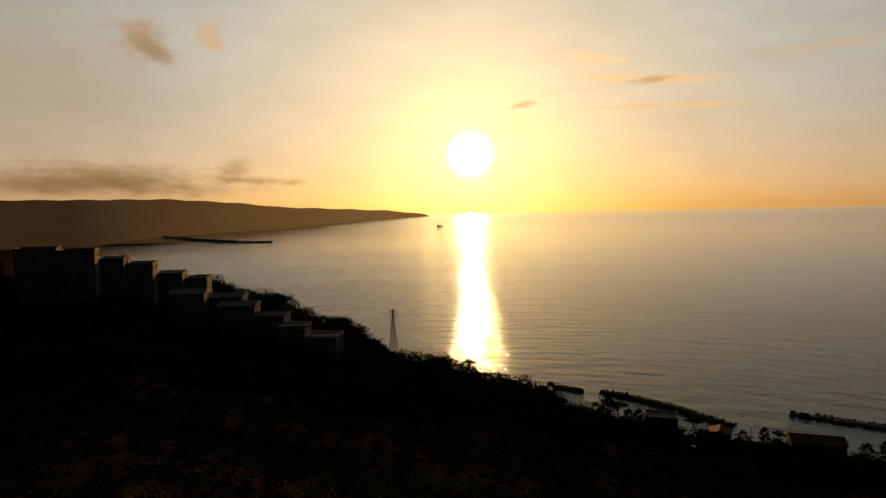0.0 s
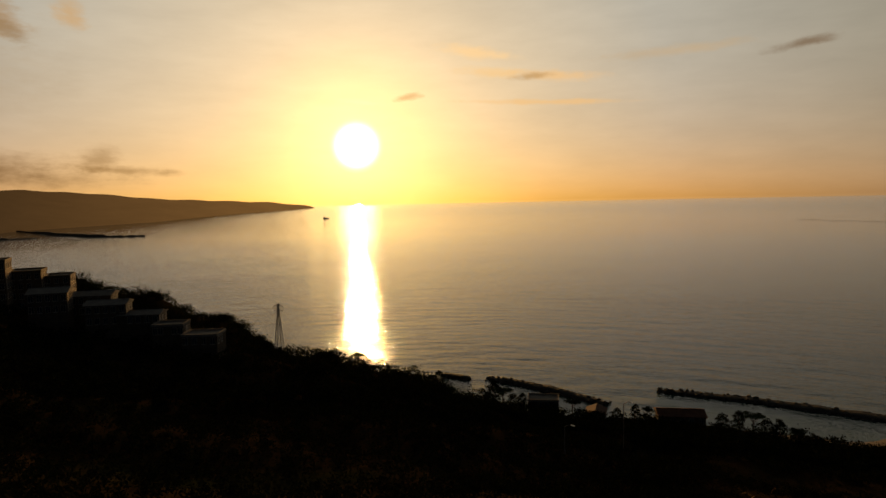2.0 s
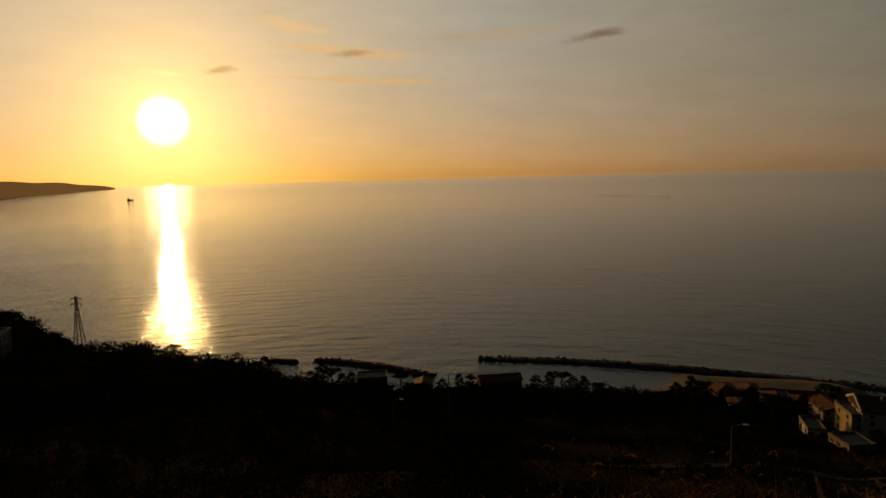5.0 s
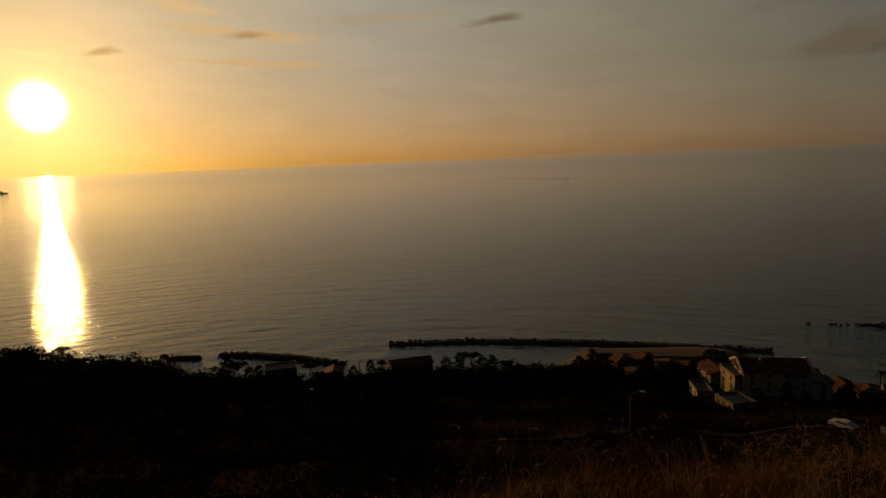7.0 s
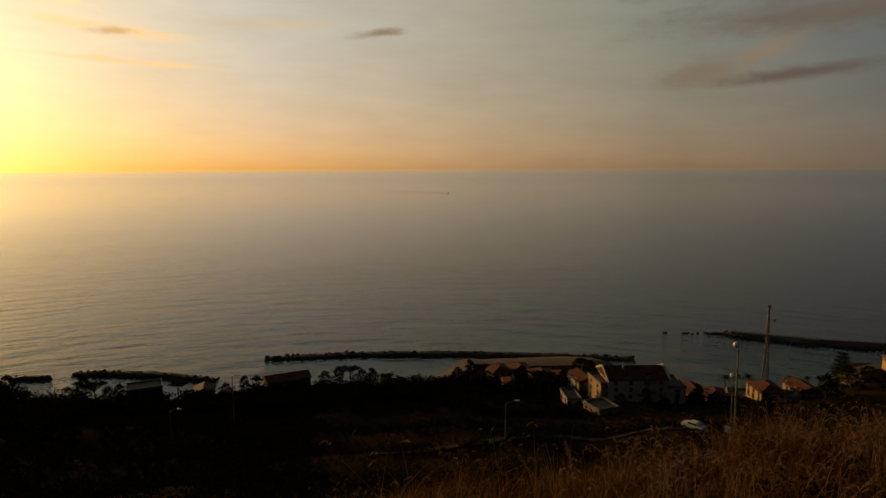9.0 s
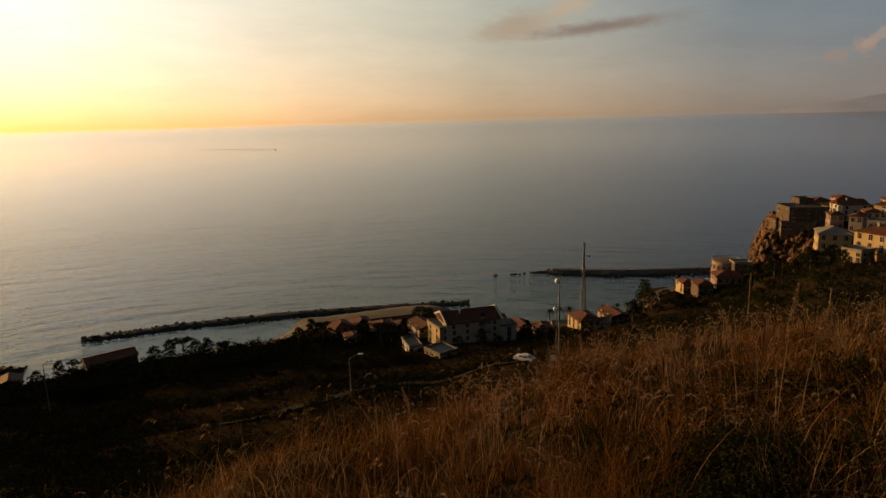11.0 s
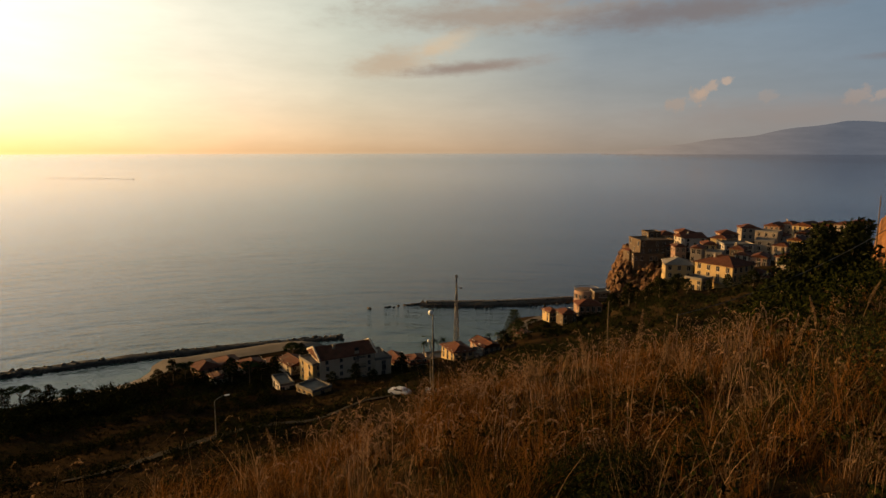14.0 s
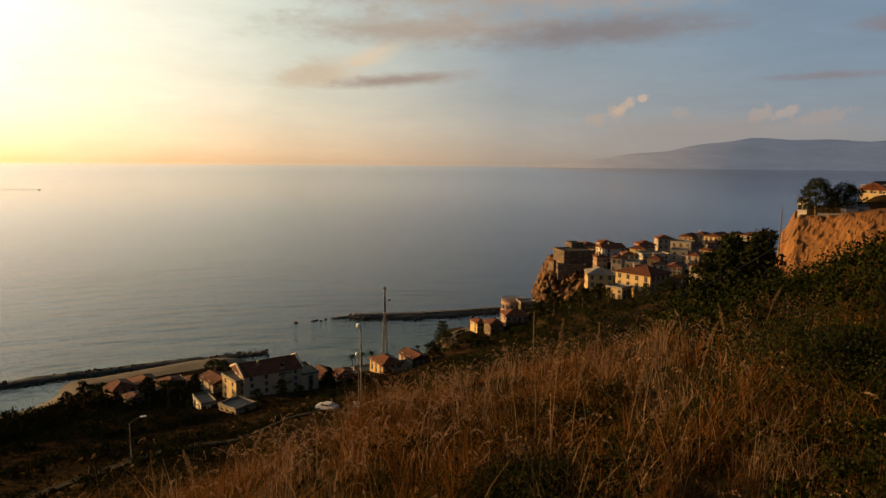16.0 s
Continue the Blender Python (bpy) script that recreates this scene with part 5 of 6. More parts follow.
# ---- trees ----
TREES = "shore and hillside trees"
oak = make_tree("tree", "dark round broadleaf tree on the shore", 7.0, 3.2, 0.28, 3)
tall = make_tree("tree", "dark uneven broadleaf tree", 9.0, 3.0, 0.30, 9, lumps=20)
pine = make_tree("pine", "dark umbrella pine with a flat crown", 8.0, 3.6, 0.55, 5, material=M_PINE, flat=True)
for t in (oak, tall, pine):
    t["group"] = TREES
rnd = random.Random(11)
first = [oak, tall, pine]
spots = [(8.6, 203, 0.75), (9.3, 206, 0.8), (10.2, 196, 0.7), (13.2, 205, 0.75), (14.2, 203, 0.9), (15.0, 200, 0.95), (15.9, 199, 0.85), (16.8, 198, 0.7), (21.2, 202, 0.7), (25.0, 200, 0.6), (26.6, 201, 0.7), (27.6, 204, 0.6), (33.6, 203, 0.8), (34.8, 202, 0.85), (35.9, 201, 0.9), (36.8, 200, 0.8), (37.8, 199, 0.7), (39.0, 197, 0.6), (45.6, 198, 0.7), (46.8, 200, 0.75), (47.7, 199, 0.8), (48.4, 196, 0.7), (51.5, 190, 0.8), (53.0, 186, 0.8), (54.0, 188, 0.75), (55.2, 192, 0.8), (56.8, 206, 0.8), (57.6, 212, 0.7), (60.2, 170, 0.55), (62.3, 168, 0.6), (64.0, 166, 0.6), (66.6, 178, 0.6), (72.0, 180, 0.6), (75.9, 196, 0.8), (85.5, 236, 0.9), (86.8, 230, 0.9), (88.2, 225, 0.85), (89.3, 215, 0.9), (90.4, 208, 0.8), (91.5, 204, 0.6), (89.6, 236, 0.75), (90.6, 232, 0.7), (91.2, 228, 0.6), (87.4, 262, 0.7), (88.6, 255, 0.75), (85.6, 272, 0.6), (86.6, 276, 0.6), (93.2, 212, 0.45), (95.8, 214, 0.5), (94.6, 208, 0.6), (96.5, 200, 0.7)]
for k, (a, r, s) in enumerate(spots):
    s *= rnd.uniform(0.9, 1.1)
    plant(first[(k * 7) % 3 if a < 60 else (k * 5) % 2], a, r, s, rnd.uniform(0, 360))
for a, r, s in ((98.2, 80, 0.85), (99.2, 76, 1.05), (100.2, 80, 1.15), (101.2, 78, 1.2), (102.2, 82, 1.2), (103.2, 86, 1.15), (99.8, 70, 0.9), (100.8, 71, 0.95), (101.8, 73, 0.95), (102.8, 76, 0.95), (97.6, 72, 0.7), (98.6, 69, 0.75)):
    plant(tall if k % 2 else oak, a, r, s, rnd.uniform(0, 360))
    k += 1
big = make_tree("tree", "large dark leafy tree at the lookout edge", 6.2, 3.4, 0.2, 21, leaf=0.15, lumps=30, per=220)
big.matrix_world = facing(106.8, 115.5, 64.3) @ Matrix.Scale(0.86, 4)
dome = make_tree("tree", "wide domed dark tree at the lookout", 5.0, 3.8, 0.25, 33, leaf=0.15, lumps=28, per=220)
dome.matrix_world = facing(108.6, 118, 64.5) @ Matrix.Scale(0.86, 4)
for t, m in ((oak, facing(-38.0, 190, ground_z(-38, 190))), (tall, facing(-36.6, 200, ground_z(-36.6, 200))), (pine, facing(2.1, 212, ground_z(2.1, 212) - 0.3) @ Matrix.Scale(0.6, 4))):
    t.matrix_basis = m
for a, r, s in ((-37.4, 205, 1.3), (-35.6, 195, 1.5), (-34.8, 200, 1.5), (-34.2, 205, 1.2), (-35.2, 215, 1.8)):
    plant(tall, a, r, s, a * 9)

# tall tiered conifer
ara = tagged(new("araucaria"), "tall tiered dark conifer standing by the harbour houses", "tree")
ah = EYE_Z + 206 * math.tan(radians(-14.1)) - ground_z(76.85, 206)
ara.matrix_world = facing(76.85, 206, ground_z(76.85, 206))
part("trunk", rod(bmesh.new(), (0, 0, -0.6), (0, 0, ah), 0.28, 0.06, 8), M_BARK, ara)
cs, qs = [], []
bm = bmesh.new()
for k in range(9):
    z = ah * (0.22 + 0.76 * k / 8)
    reach = 4.3 * (1 - k / 10.5)
    for j in range(8):
        a = j * math.tau / 8 + k * 0.4
        tip = Vector((reach * math.cos(a), reach * math.sin(a), z + 0.35))
        rod(bm, (0, 0, z), tip, 0.05, 0.02, 4)
        for u in (0.45, 0.7, 0.95):
            cs.append(tuple(Vector((0, 0, z)).lerp(tip, u)))
            qs.append((0.6, 0.6, 0.24))
part("limb", bm, M_BARK, ara)
v, f = leaf_cloud(cs, qs, 22, 0.2)
part("crown", mesh_of("crown", v, f, M_PINE), None, ara)


def make_palm(h):
    root = tagged(new("palm"), "small palm tree on the harbour beach", "palm", "beach palms")
    part("trunk", rod(bmesh.new(), (0, 0, -0.5), (0.15, 0, h), 0.2, 0.14, 8), M_BARK, root)
    v, f = [], []
    for k in range(22):
        a, up = k * 2.4, 0.9 - 1.2 * (k / 22)
        for j in range(7):
            u0, u1 = j / 7, (j + 1) / 7
            for u in (u0, u1):
                rr = 1.9 * u
                z = h + up * rr - 0.45 * rr * rr
                for s in (-1, 1):
                    w = 0.22 * (1 - u) + 0.05
                    v.append((0.15 + rr * math.cos(a) - s * w * math.sin(a), rr * math.sin(a) + s * w * math.cos(a), z))
            n = len(v)
            f.append((n - 4, n - 3, n - 1, n - 2))
    part("fronds", mesh_of("fronds", v, f, M_PINE), None, root)
    return root


palm = make_palm(5.2)
palm.matrix_world = facing(68.6, 212, ground_z(68.6, 212))
for a, r, s in ((69.5, 214, 1.05), (70.3, 216, 1.0), (73.4, 226, 0.9), (74.6, 228, 0.8), (75.4, 222, 0.8)):
    plant(palm, a, r, s, a * 31)

# ---- lookout on the clay bank ----
house("white and yellow kiosk at the edge of the lookout", 105.9, 117, 66.2, 1.2, 1.4, 10, M_WHITE, "flat", None, 1, 1, 1, group="lookout buildings", base=64.6)
house("low house with a sunlit gable at the lookout", 110.4, 165, 67.0, 5.0, 8, 20, M_YELL, "gable", 1.6, 1, 3, 2, group="lookout buildings", base=65.9)
house("brick red house corner beside the lookout", 112.7, 128, 70.0, 5.0, 8, 10, M_PINK, "flat", None, 2, 2, 2, group="lookout buildings", base=65.6)
par = tagged(new("parapet_wall"), "low pale wall along the lookout edge", "wall")
bm = bmesh.new()
for k in range(12):
    a0, a1 = 106.9 + k * 0.45, 106.9 + (k + 1) * 0.45 - 0.02
    p, q = at(a0, 113.2, 64.5), at(a1, 113.2, 64.5)
    s = at((a0 + a1) / 2, 0.15)
    vs = [bm.verts.new(c + Vector((0, 0, z))) for z in (-0.3, 0.45) for c in (p - s, p + s, q + s, q - s)]
    for ids in ((3, 2, 1, 0), (4, 5, 6, 7), (0, 1, 5, 4), (1, 2, 6, 5), (2, 3, 7, 6), (3, 0, 4, 7)):
        bm.faces.new([vs[i] for i in ids])
part("coping", bm, M_CONC, par)
for a, r in ((109.0, 116), (109.7, 117)):
    copy_thing(dark_car, facing(a, r, ground_z(a, r) + 0.1, 80))

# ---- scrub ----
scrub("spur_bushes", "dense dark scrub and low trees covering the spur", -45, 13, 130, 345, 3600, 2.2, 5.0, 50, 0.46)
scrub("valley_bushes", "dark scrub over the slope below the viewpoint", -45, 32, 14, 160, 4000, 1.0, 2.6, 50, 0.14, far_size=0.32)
scrub("shore_thicket", "dense dark thicket of trees along the beach", 8, 44, 172, 205, 620, 2.6, 4.6, 70, 0.42, keep=lambda a, r: (r < 199) | (np.sin(a * 2.3) > 0.3))
scrub("field_bushes", "dark hedges and bushes between the terraced fields", 26, 67, 30, 205, 3400, 0.8, 2.6, 54, 0.16, keep=lambda a, r: ((np.sin(r * 0.21 + a * 0.11) > -0.1) | (r > 172)) & ~((a > 55.2) & (a < 66.5) & (r > 146) & (r < 186)) & (np.abs(r - 104 - (a - 38) * 0.45) > 3.6) & ~((a > 64.6) & (r > 84) & (r < 120)), far_size=0.30)
scrub("field_weeds", "low dark weeds covering the terraced fields", 26, 67, 28, 175, 3400, 0.35, 0.9, 24, 0.12, far_size=0.2, material=M_FIELD, category="weeds", keep=lambda a, r: np.abs(r - 104 - (a - 38) * 0.45) > 3.4)
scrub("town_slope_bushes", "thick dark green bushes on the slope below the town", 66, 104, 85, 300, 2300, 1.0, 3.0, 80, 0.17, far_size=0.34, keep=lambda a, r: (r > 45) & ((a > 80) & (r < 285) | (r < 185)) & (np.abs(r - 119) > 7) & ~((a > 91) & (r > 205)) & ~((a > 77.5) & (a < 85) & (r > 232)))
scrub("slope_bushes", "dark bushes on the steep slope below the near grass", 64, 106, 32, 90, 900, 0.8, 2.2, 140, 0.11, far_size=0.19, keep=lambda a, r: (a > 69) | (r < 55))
scrub("cliff_bushes", "dark shrubs clinging to the town cliff", 84.6, 92, 284, 313, 230, 0.8, 2.4, 70, 0.25)
scrub("harbour_bushes", "dark shrubs among the houses above the harbour", 76, 85, 204, 292, 330, 0.8, 2.4, 70, 0.3, keep=lambda a, r: (r < 262) | (a > 82.5))
scrub("bank_bushes", "dark green bushes along the top of the slope", 97, 128, 12, 62, 640, 0.6, 1.8, 175, 0.045, far_size=0.14, material=M_GREEN)


# ---- grass ----
def blades(az, r, height, width, lean, seg=4, sweep=0.0):
    """Curved tapering blades. Vertices and quads."""
    n = len(az)
    z = heights(az, r)
    t = np.radians(az)
    base = np.stack([r * np.sin(t), r * np.cos(t), z - 0.02], 1)
    a = rng.uniform(0, 2 * np.pi, n)
    out = np.stack([np.cos(a) * lean + sweep * 0.7, np.sin(a) * lean - sweep * 0.4, np.zeros(n)], 1)
    ba = rng.uniform(0, 2 * np.pi, n)
    side = np.stack([np.cos(ba), np.sin(ba), np.zeros(n)], 1)
    vs = []
    for k in range(seg + 1):
        u = k / seg
        c = base + out * (height * u ** 1.9)[:, None]
        c[:, 2] += height * (u - 0.35 * u * u * np.minimum(1.0, lean * 1.3))
        w = width * (1 - 0.88 * u)
        vs += [c - side * w[:, None], c + side * w[:, None]]
    v = np.stack(vs, 1).reshape(-1, 3)
    m = 2 * (seg + 1)
    i = (np.arange(n) * m)[:, None] + (np.arange(seg) * 2)[None]
    return v, np.stack([i, i + 1, i + 3, i + 2], -1).reshape(-1, 4), c


def patchy(az, r, s=1.0):
    t = np.radians(az)
    x, y = r * np.sin(t) * s, r * np.cos(t) * s
    return 0.5 + 0.27 * np.sin(x * 1.7 + 2.1 * np.sin(y * 1.1)) + 0.25 * np.sin(y * 2.3 + 1.7 * np.sin(x * 0.9))


def grass(name, label, tufts, per, az0, az1, r0, r1, hmin, hmax, material, density, thick=0.0028, spread=0.10, lean=0.75, seg=4):
    """Tufts of blades, with bare gaps between them."""
    az = rng.uniform(az0, az1, tufts)
    r = r0 * (r1 / r0) ** rng.uniform(0, 1, tufts) ** 0.68
    ok = rng.uniform(0, 1, tufts) < density(az, r)
    az, r = az[ok], r[ok]
    th = rng.uniform(hmin, hmax, len(az)) * (0.5 + 0.7 * patchy(az, r, 0.8))
    t = np.radians(np.repeat(az, per))
    rr = np.repeat(r, per)
    sp = spread * (0.6 + 0.05 * rr)
    x = rr * np.sin(t) + rng.normal(size=len(t)) * sp
    y = rr * np.cos(t) + rng.normal(size=len(t)) * sp
    h = np.repeat(th, per) * rng.uniform(0.5, 1.1, len(t))
    rr = np.hypot(x, y)
    v, f, _ = blades(np.degrees(np.arctan2(x, y)), rr, h, (thick + 0.00036 * rr) * rng.uniform(0.6, 1.3, len(t)), rng.uniform(0.1, lean, len(t)), seg, 0.12)
    return tagged(new(name, mesh_of(name, v, f, material)), label, "grass", kind="stuff")


def open_grass(az, r):
    """None where the added bush makes a dark gap."""
    return 1.0 - np.clip(1.6 - np.hypot((az - 81.8) / 6.5, (r - 4.0) / 1.9) * 1.2, 0, 1)


def green_share(az, r):
    return np.clip((az - 86) / 15, 0, 0.84) * np.clip(1.6 - r / 30, 0.6, 1)


grass("dry_grass", "long dry orange-brown grass in tufts on the near slope", 12500, 24, 10, 128, 1.6, 42, 0.28, 0.78, M_STRAW, lambda a, r: (0.04 + 0.96 * np.clip(1.35 * patchy(a, r) - 0.12, 0, 1) ** 1.8) * np.clip(0.25 + 1.3 * patchy(a, r, 0.37), 0.2, 1) * (1 - green_share(a, r)) * open_grass(a, r), 0.0011, 0.11, 1.5, 3)
grass("pale_grass", "pale straw grass tufts catching the low sun", 1300, 18, 10, 108, 2.0, 32, 0.4, 0.85, M_STALK, lambda a, r: np.clip(1.6 * patchy(a, r, 1.7) - 0.5, 0, 1) * open_grass(a, r), 0.0008, 0.07, 1.2)
grass("green_grass", "low green grass and weeds among the straw", 7600, 18, 10, 128, 1.5, 38, 0.15, 0.45, M_GREEN, lambda a, r: 0.3 + 0.7 * green_share(a, r), 0.0018, 0.16, 0.9, 2)
grass("field_grass", "rough dark grass over the terraced fields", 8000, 9, 22, 104, 24, 195, 0.35, 0.8, M_FIELD, lambda a, r: (heights(a, r) > 2.5) & (np.abs(r - 104 - (a - 38) * 0.45) > 5), 0.012, 0.35, 0.9, 2)


def stalks(name, label, count, az0, az1, r0, r1, hmin, hmax, plume):
    """Tall dry stems with nodding seed heads."""
    az = rng.uniform(az0, az1, count)
    r = r0 * (r1 / r0) ** rng.uniform(0, 1, count)
    h = rng.uniform(hmin, hmax, count)
    v, f, tip = blades(az, r, h, np.full(count, 0.0022) + 0.0003 * r, rng.uniform(0.25, 1.25, count), 5, 0.3)
    k = 16
    c = np.repeat(tip, k, 0)
    n = len(c)
    u = np.tile(np.linspace(0, 1, k), count)
    ln = np.repeat(rng.uniform(0.6, 1.3, count), k) * plume
    d = np.repeat(rng.normal(size=(count, 3)) * np.array([0.35, 0.35, 0.1]) + np.array([0.2, -0.1, 0.55]), k, 0)
    c = c + d * (u * ln)[:, None] - np.array([0, 0, 1.0]) * (u * u * ln * 0.5)[:, None]
    a = d / (np.linalg.norm(d, axis=1)[:, None] + 1e-6) * 0.014 + rng.normal(size=(n, 3)) * 0.004
    b = rng.normal(size=(n, 3)) * 0.0028
    hv = np.stack([c - a, c - b, c + a, c + b], 1).reshape(-1, 3)
    hf = np.arange(n * 4).reshape(-1, 4) + len(v)
    return tagged(new(name, mesh_of(name, np.concatenate([v, hv]), np.concatenate([f, hf]), M_STALK)), label, "grass", kind="stuff")


grass("tall_tufts", "tall fountain-shaped tufts of dry grass", 80, 46, 52, 106, 3.2, 16, 0.5, 0.95, M_STRAW, lambda a, r: 0.25 + 0.75 * open_grass(a, r), 0.0013, 0.05, 0.8, 4)
grass("straw_tufts", "tall pale straw tufts standing out of the dry grass", 40, 30, 54, 104, 3.2, 16, 0.5, 1.0, M_STALK, lambda a, r: open_grass(a, r), 0.0011, 0.04, 0.8, 4)


stalks("grass_stalks", "tall pale dry stalks with nodding seed heads", 800, 12, 104, 4.5, 26, 0.6, 1.05, 0.18)


def plume_tufts(name, label, tufts, stems, az0, az1, near, far, hmin, hmax, head):
    """Tufts of arching stems, each ending in a fuzzy nodding plume; near and far are shares of the way to the brow."""
    az = rng.uniform(az0, az1, tufts)
    r = np.interp(az, (20, 42, 57, 64, 72, 80, 92, 98, 106), (6, 7, 9, 10.5, 13, 14.5, 18, 21, 27)) * rng.uniform(near, far, tufts)
    t = np.radians(np.repeat(az, stems))
    x = np.repeat(r, stems) * np.sin(t) + rng.normal(size=len(t)) * 0.09
    y = np.repeat(r, stems) * np.cos(t) + rng.normal(size=len(t)) * 0.09
    n = len(t)
    rr = np.hypot(x, y)
    base = np.stack([x, y, heights(np.degrees(np.arctan2(x, y)), rr) - 0.02], 1)
    a = np.repeat(rng.uniform(0, 2 * np.pi, tufts), stems) + rng.normal(size=n) * 0.9
    out = np.stack([np.cos(a), np.sin(a), np.zeros(n)], 1)
    h = np.repeat(rng.uniform(hmin, hmax, tufts), stems) * rng.uniform(0.7, 1.1, n)
    reach = h * rng.uniform(0.15, 0.6, n)
    side = np.cross(out, (0.0, 0.0, 1.0))
    vs = []
    for k in range(7):
        u = k / 6
        c = base + out * (reach * u ** 2.2)[:, None]
        c[:, 2] += h * (u - 0.12 * u ** 4)
        w = (0.0016 + 0.00022 * rr) * (1 - 0.6 * u)
        vs += [c - side * w[:, None], c + side * w[:, None]]
    v = np.stack(vs, 1).reshape(-1, 3)
    i = (np.arange(n) * 14)[:, None] + (np.arange(6) * 2)[None]
    f = np.stack([i, i + 1, i + 3, i + 2], -1).reshape(-1, 4)
    k = 64
    u = np.tile(np.linspace(0, 1, k), n)
    ln = np.repeat(head * rng.uniform(0.7, 1.3, n), k)
    o = np.repeat(out, k, 0)
    bend = np.repeat(rng.uniform(0.3, 1.2, n), k)
    p = np.repeat(c, k, 0) + o * (ln * u * (0.45 + 0.35 * bend))[:, None]
    p[:, 2] += ln * (0.75 * u - bend * u * u)
    along = o * (0.45 + 0.35 * bend)[:, None]
    along[:, 2] += 0.75 - 2 * bend * u
    along /= np.linalg.norm(along, axis=1)[:, None]
    fat = np.sin(np.pi * (0.1 + 0.82 * u)) ** 0.8
    hair = along * 0.016 + rng.normal(size=(n * k, 3)) * (0.0075 * fat)[:, None]
    thin = rng.normal(size=(n * k, 3)) * 0.0016
    p += rng.normal(size=(n * k, 3)) * (0.005 * fat)[:, None]
    hv = np.stack([p - hair * 0.4, p - thin, p + hair, p + thin], 1).reshape(-1, 3)
    hf = np.arange(n * k * 4).reshape(-1, 4) + len(v)
    return tagged(new(name, mesh_of(name, np.concatenate([v, hv]), np.concatenate([f, hf]), M_PLUME)), label, "grass", kind="stuff")


plume_tufts("plume_grass", "arching tufts of grass with fuzzy pinkish plumes along the brow", 85, 7, 58, 106, 0.70, 1.02, 0.4, 0.85, 0.16)
plume_tufts("near_plume_grass", "tall straw stems with drooping feathery plumes in the near grass", 40, 5, 54, 104, 0.40, 0.72, 0.4, 0.8, 0.15)
grass("weed_grass", "dark green blades round the dark gap in the near grass", 700, 22, 70, 92, 2.3, 6.5, 0.25, 0.5, M_GREEN, lambda a, r: 0.2 + 0.8 * patchy(a, r, 1.3), 0.0016, 0.10, 1.0)
scrub("near_weeds", "low dark green weeds in the near grass", 62, 128, 1.9, 10, 420, 0.18, 0.5, 170, 0.022, M_GREEN, keep=lambda a, r: rng.uniform(0, 1, len(a)) < 0.15 + np.clip((a - 70) / 45, 0, 0.85), category="weeds")

grass("slope_grass", "dry grass thinning out over the steep dark slope", 2000, 14, -70, 12, 1.2, 26, 0.3, 0.7, M_FIELD, lambda a, r: 0.3 + 0.7 * patchy(a, r), 0.002, 0.14, 1.2, 2)
grass("crest_grass", "trodden dry grass on the hilltop behind the viewpoint", 1700, 12, 124, 290, 1.0, 22, 0.15, 0.5, M_FIELD, lambda a, r: 0.3 + 0.7 * patchy(a, r), 0.002, 0.14, 1.2, 2)
# bush added to darken a deep gap between the grasses
scrub("dark_weeds", "dense dark low bush added to make a dark gap in the near grass", 76.5, 87, 3.4, 5.4, 110, 0.25, 0.52, 400, 0.014)
scrub("near_bushes", "leafy dark green bushes beside the near grass", 104, 116, 6.5, 12, 22, 0.6, 1.1, 1100, 0.022, category="bushes")
az = rng.uniform(94, 112, 40)
r = rng.uniform(2.6, 6.0, 40)
t = np.radians(az)
c = np.stack([r * np.sin(t), r * np.cos(t), heights(az, r) + rng.uniform(0.3, 0.5, 40)], 1)
v, f = leaf_cloud(c, np.full((40, 3), 1.0) * np.array([0.03, 0.03, 0.008]), 14, 0.008)
v2, f2, _ = blades(az, r, c[:, 2] - heights(az, r), np.full(40, 0.0018), np.full(40, 0.02), 3)
tagged(new("white_umbels", mesh_of("white_umbels", np.concatenate([v, v2]), np.concatenate([f, f2 + len(v)]), M_STALK)), "small pale flower heads on thin stems in the grass", "flowers", kind="stuff")


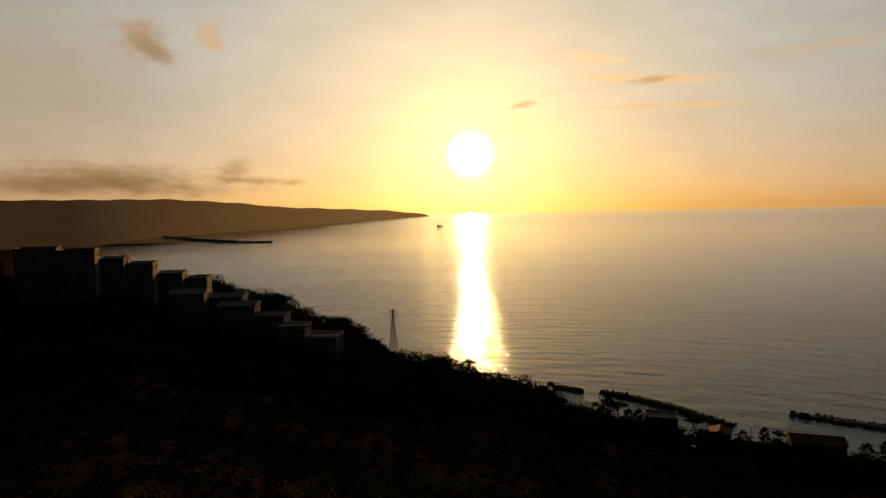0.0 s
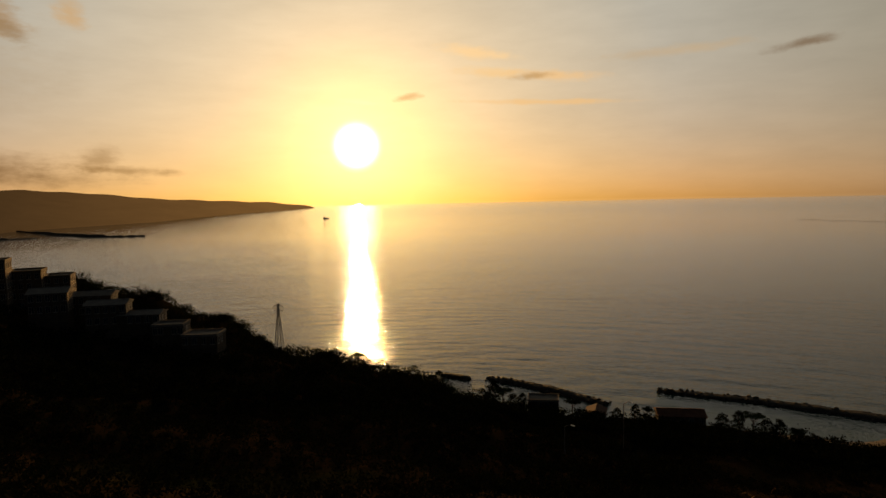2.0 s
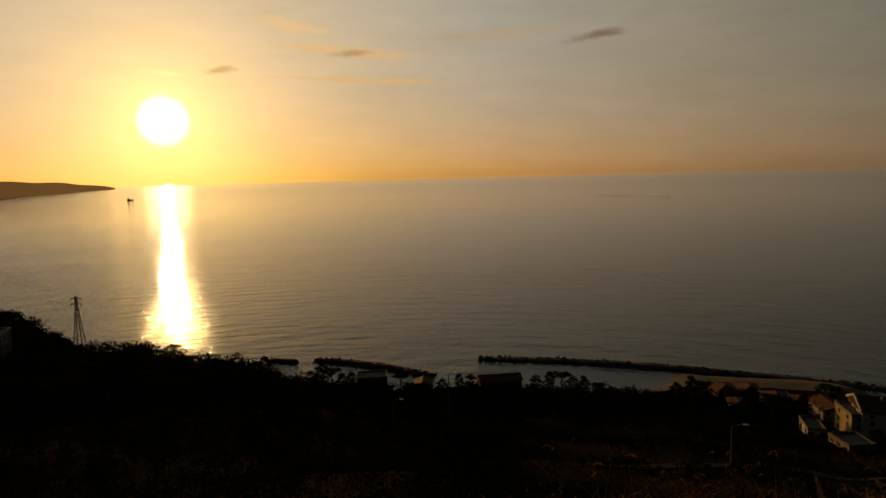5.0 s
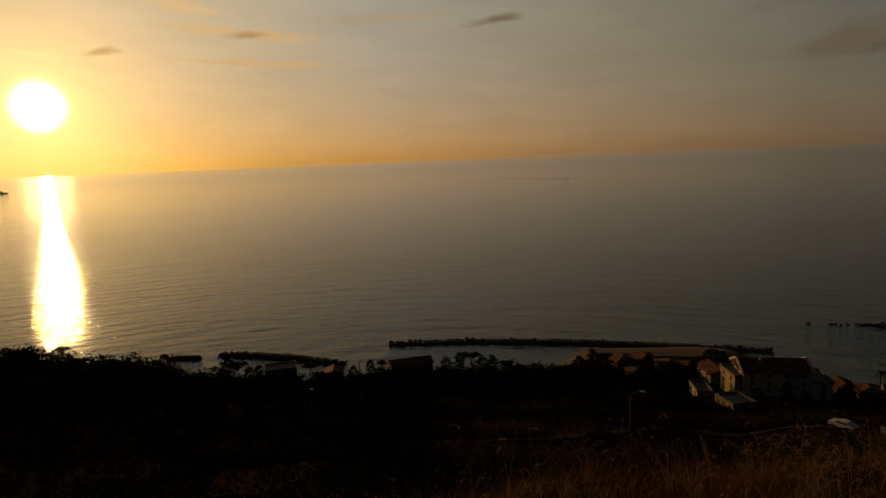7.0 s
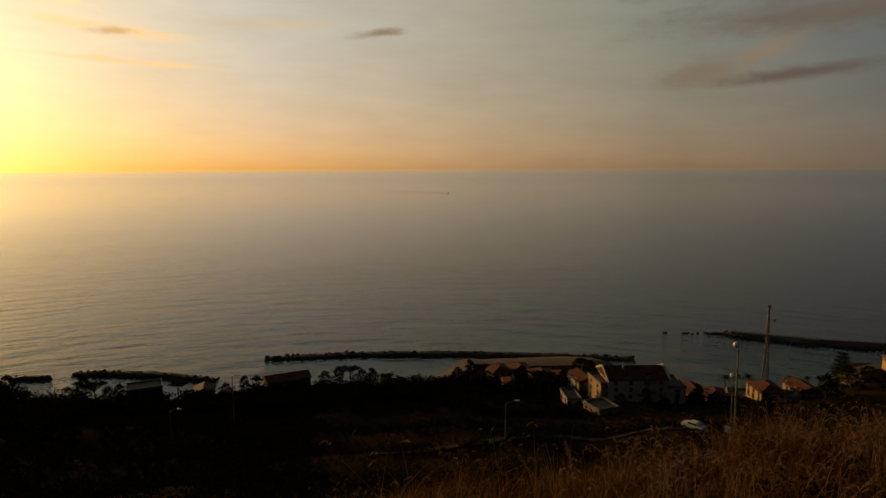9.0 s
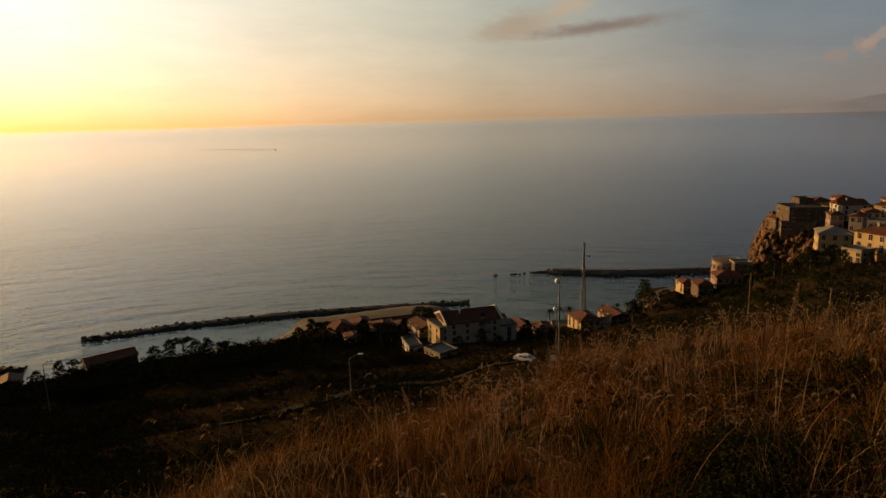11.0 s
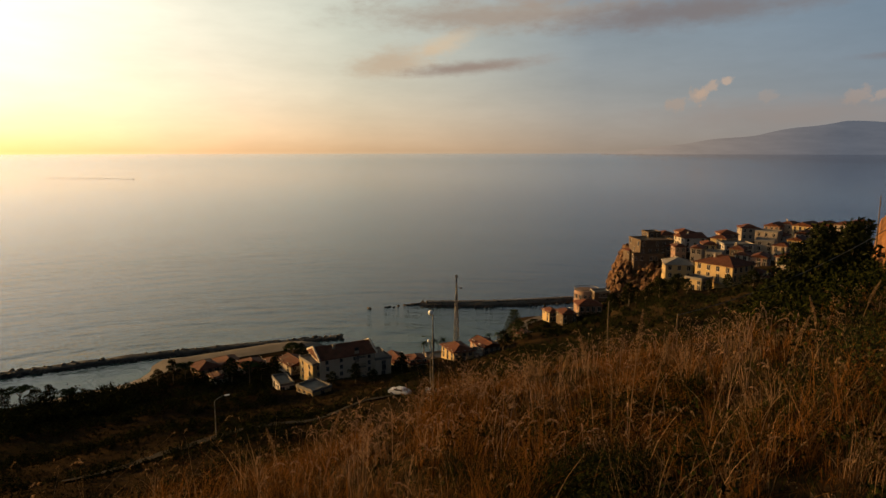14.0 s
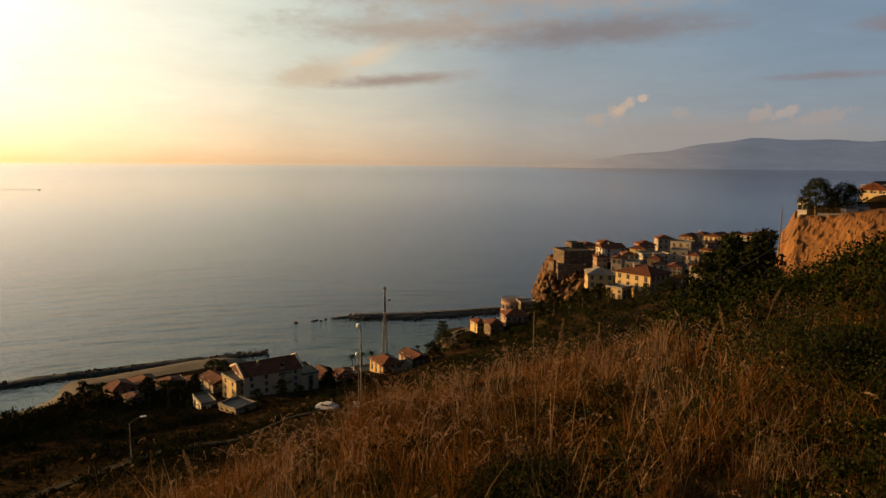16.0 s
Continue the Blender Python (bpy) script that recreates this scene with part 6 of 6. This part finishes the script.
# ---- single stems in the near grass ----
def reed(az, r, el_top, lean, label="tall dry reed stem with a feathery plume"):
    """One tall stem whose plume ends at that height angle."""
    g = ground_z(az, r)
    h = EYE_Z + r * math.tan(radians(el_top)) - g
    root = tagged(new("reed_stem"), label, "grass stem", "reed stems")
    root.matrix_world = facing(az, r, g)
    pts = [Vector((lean * h * (k / 8) ** 2.2, 0, h * k / 8 - 0.02)) for k in range(9)]
    part("stem", tube(pts[:7], 0.004, 5), M_STALK, root)
    cs, qs = [], []
    for k in range(12):
        u = 0.70 + 0.30 * k / 11
        cs.append((lean * h * u ** 2.2, 0, h * u))
        w = 0.028 * math.sin(math.pi * (0.12 + 0.85 * k / 11))
        qs.append((w, w, 0.035))
    v, f = leaf_cloud(cs, qs, 26, 0.016, 0.35)
    part("plume", mesh_of("plume", v, f, M_STALK), None, root)
    leafs = bmesh.new()
    for k in range(3):
        a = k * 2.1
        prev = None
        for j in range(6):
            u = j / 5
            p = Vector((0.35 * u * math.cos(a), 0.35 * u * math.sin(a), h * 0.25 * k / 3 + 0.5 * u - 0.45 * u * u))
            sd = Vector((-math.sin(a), math.cos(a), 0)) * 0.006 * (1 - u * 0.9)
            ring = [leafs.verts.new(p - sd), leafs.verts.new(p + sd)]
            if prev:
                leafs.faces.new((prev[0], prev[1], ring[1], ring[0]))
            prev = ring
    part("blade", leafs, M_STRAW, root)


for q in ((86.4, 6.2, -13.0, 0.05), (88.2, 7.0, -14.6, 0.12), (83.6, 6.6, -15.5, -0.14), (92.6, 6.0, -15.8, 0.16), (79.0, 9.5, -17.4, -0.2), (80.6, 10.5, -17.0, 0.22), (77.5, 10.0, -18.2, 0.25), (75.0, 11.0, -18.6, -0.2), (68.0, 9.0, -20.6, 0.15), (60.0, 8.0, -21.8, 0.2), (56.0, 7.5, -22.6, -0.15), (98.4, 9.0, -12.4, 0.18), (100.6, 10.0, -11.0, -0.15), (103.0, 12.0, -9.4, 0.2)):
    reed(*q)

stem = tagged(new("bramble_stem"), "long dark arching bramble stem in the grass", "stem")
bm = bmesh.new()
pts = [at(88.5 + 10.5 * k / 14, 2.75, ground_z(88.5 + 10.5 * k / 14, 2.75) + 0.14 + 0.16 * math.sin(math.pi * k / 14)) for k in range(15)]
bm = tube(pts, 0.004)
part("cane", bm, M_BARK, stem)
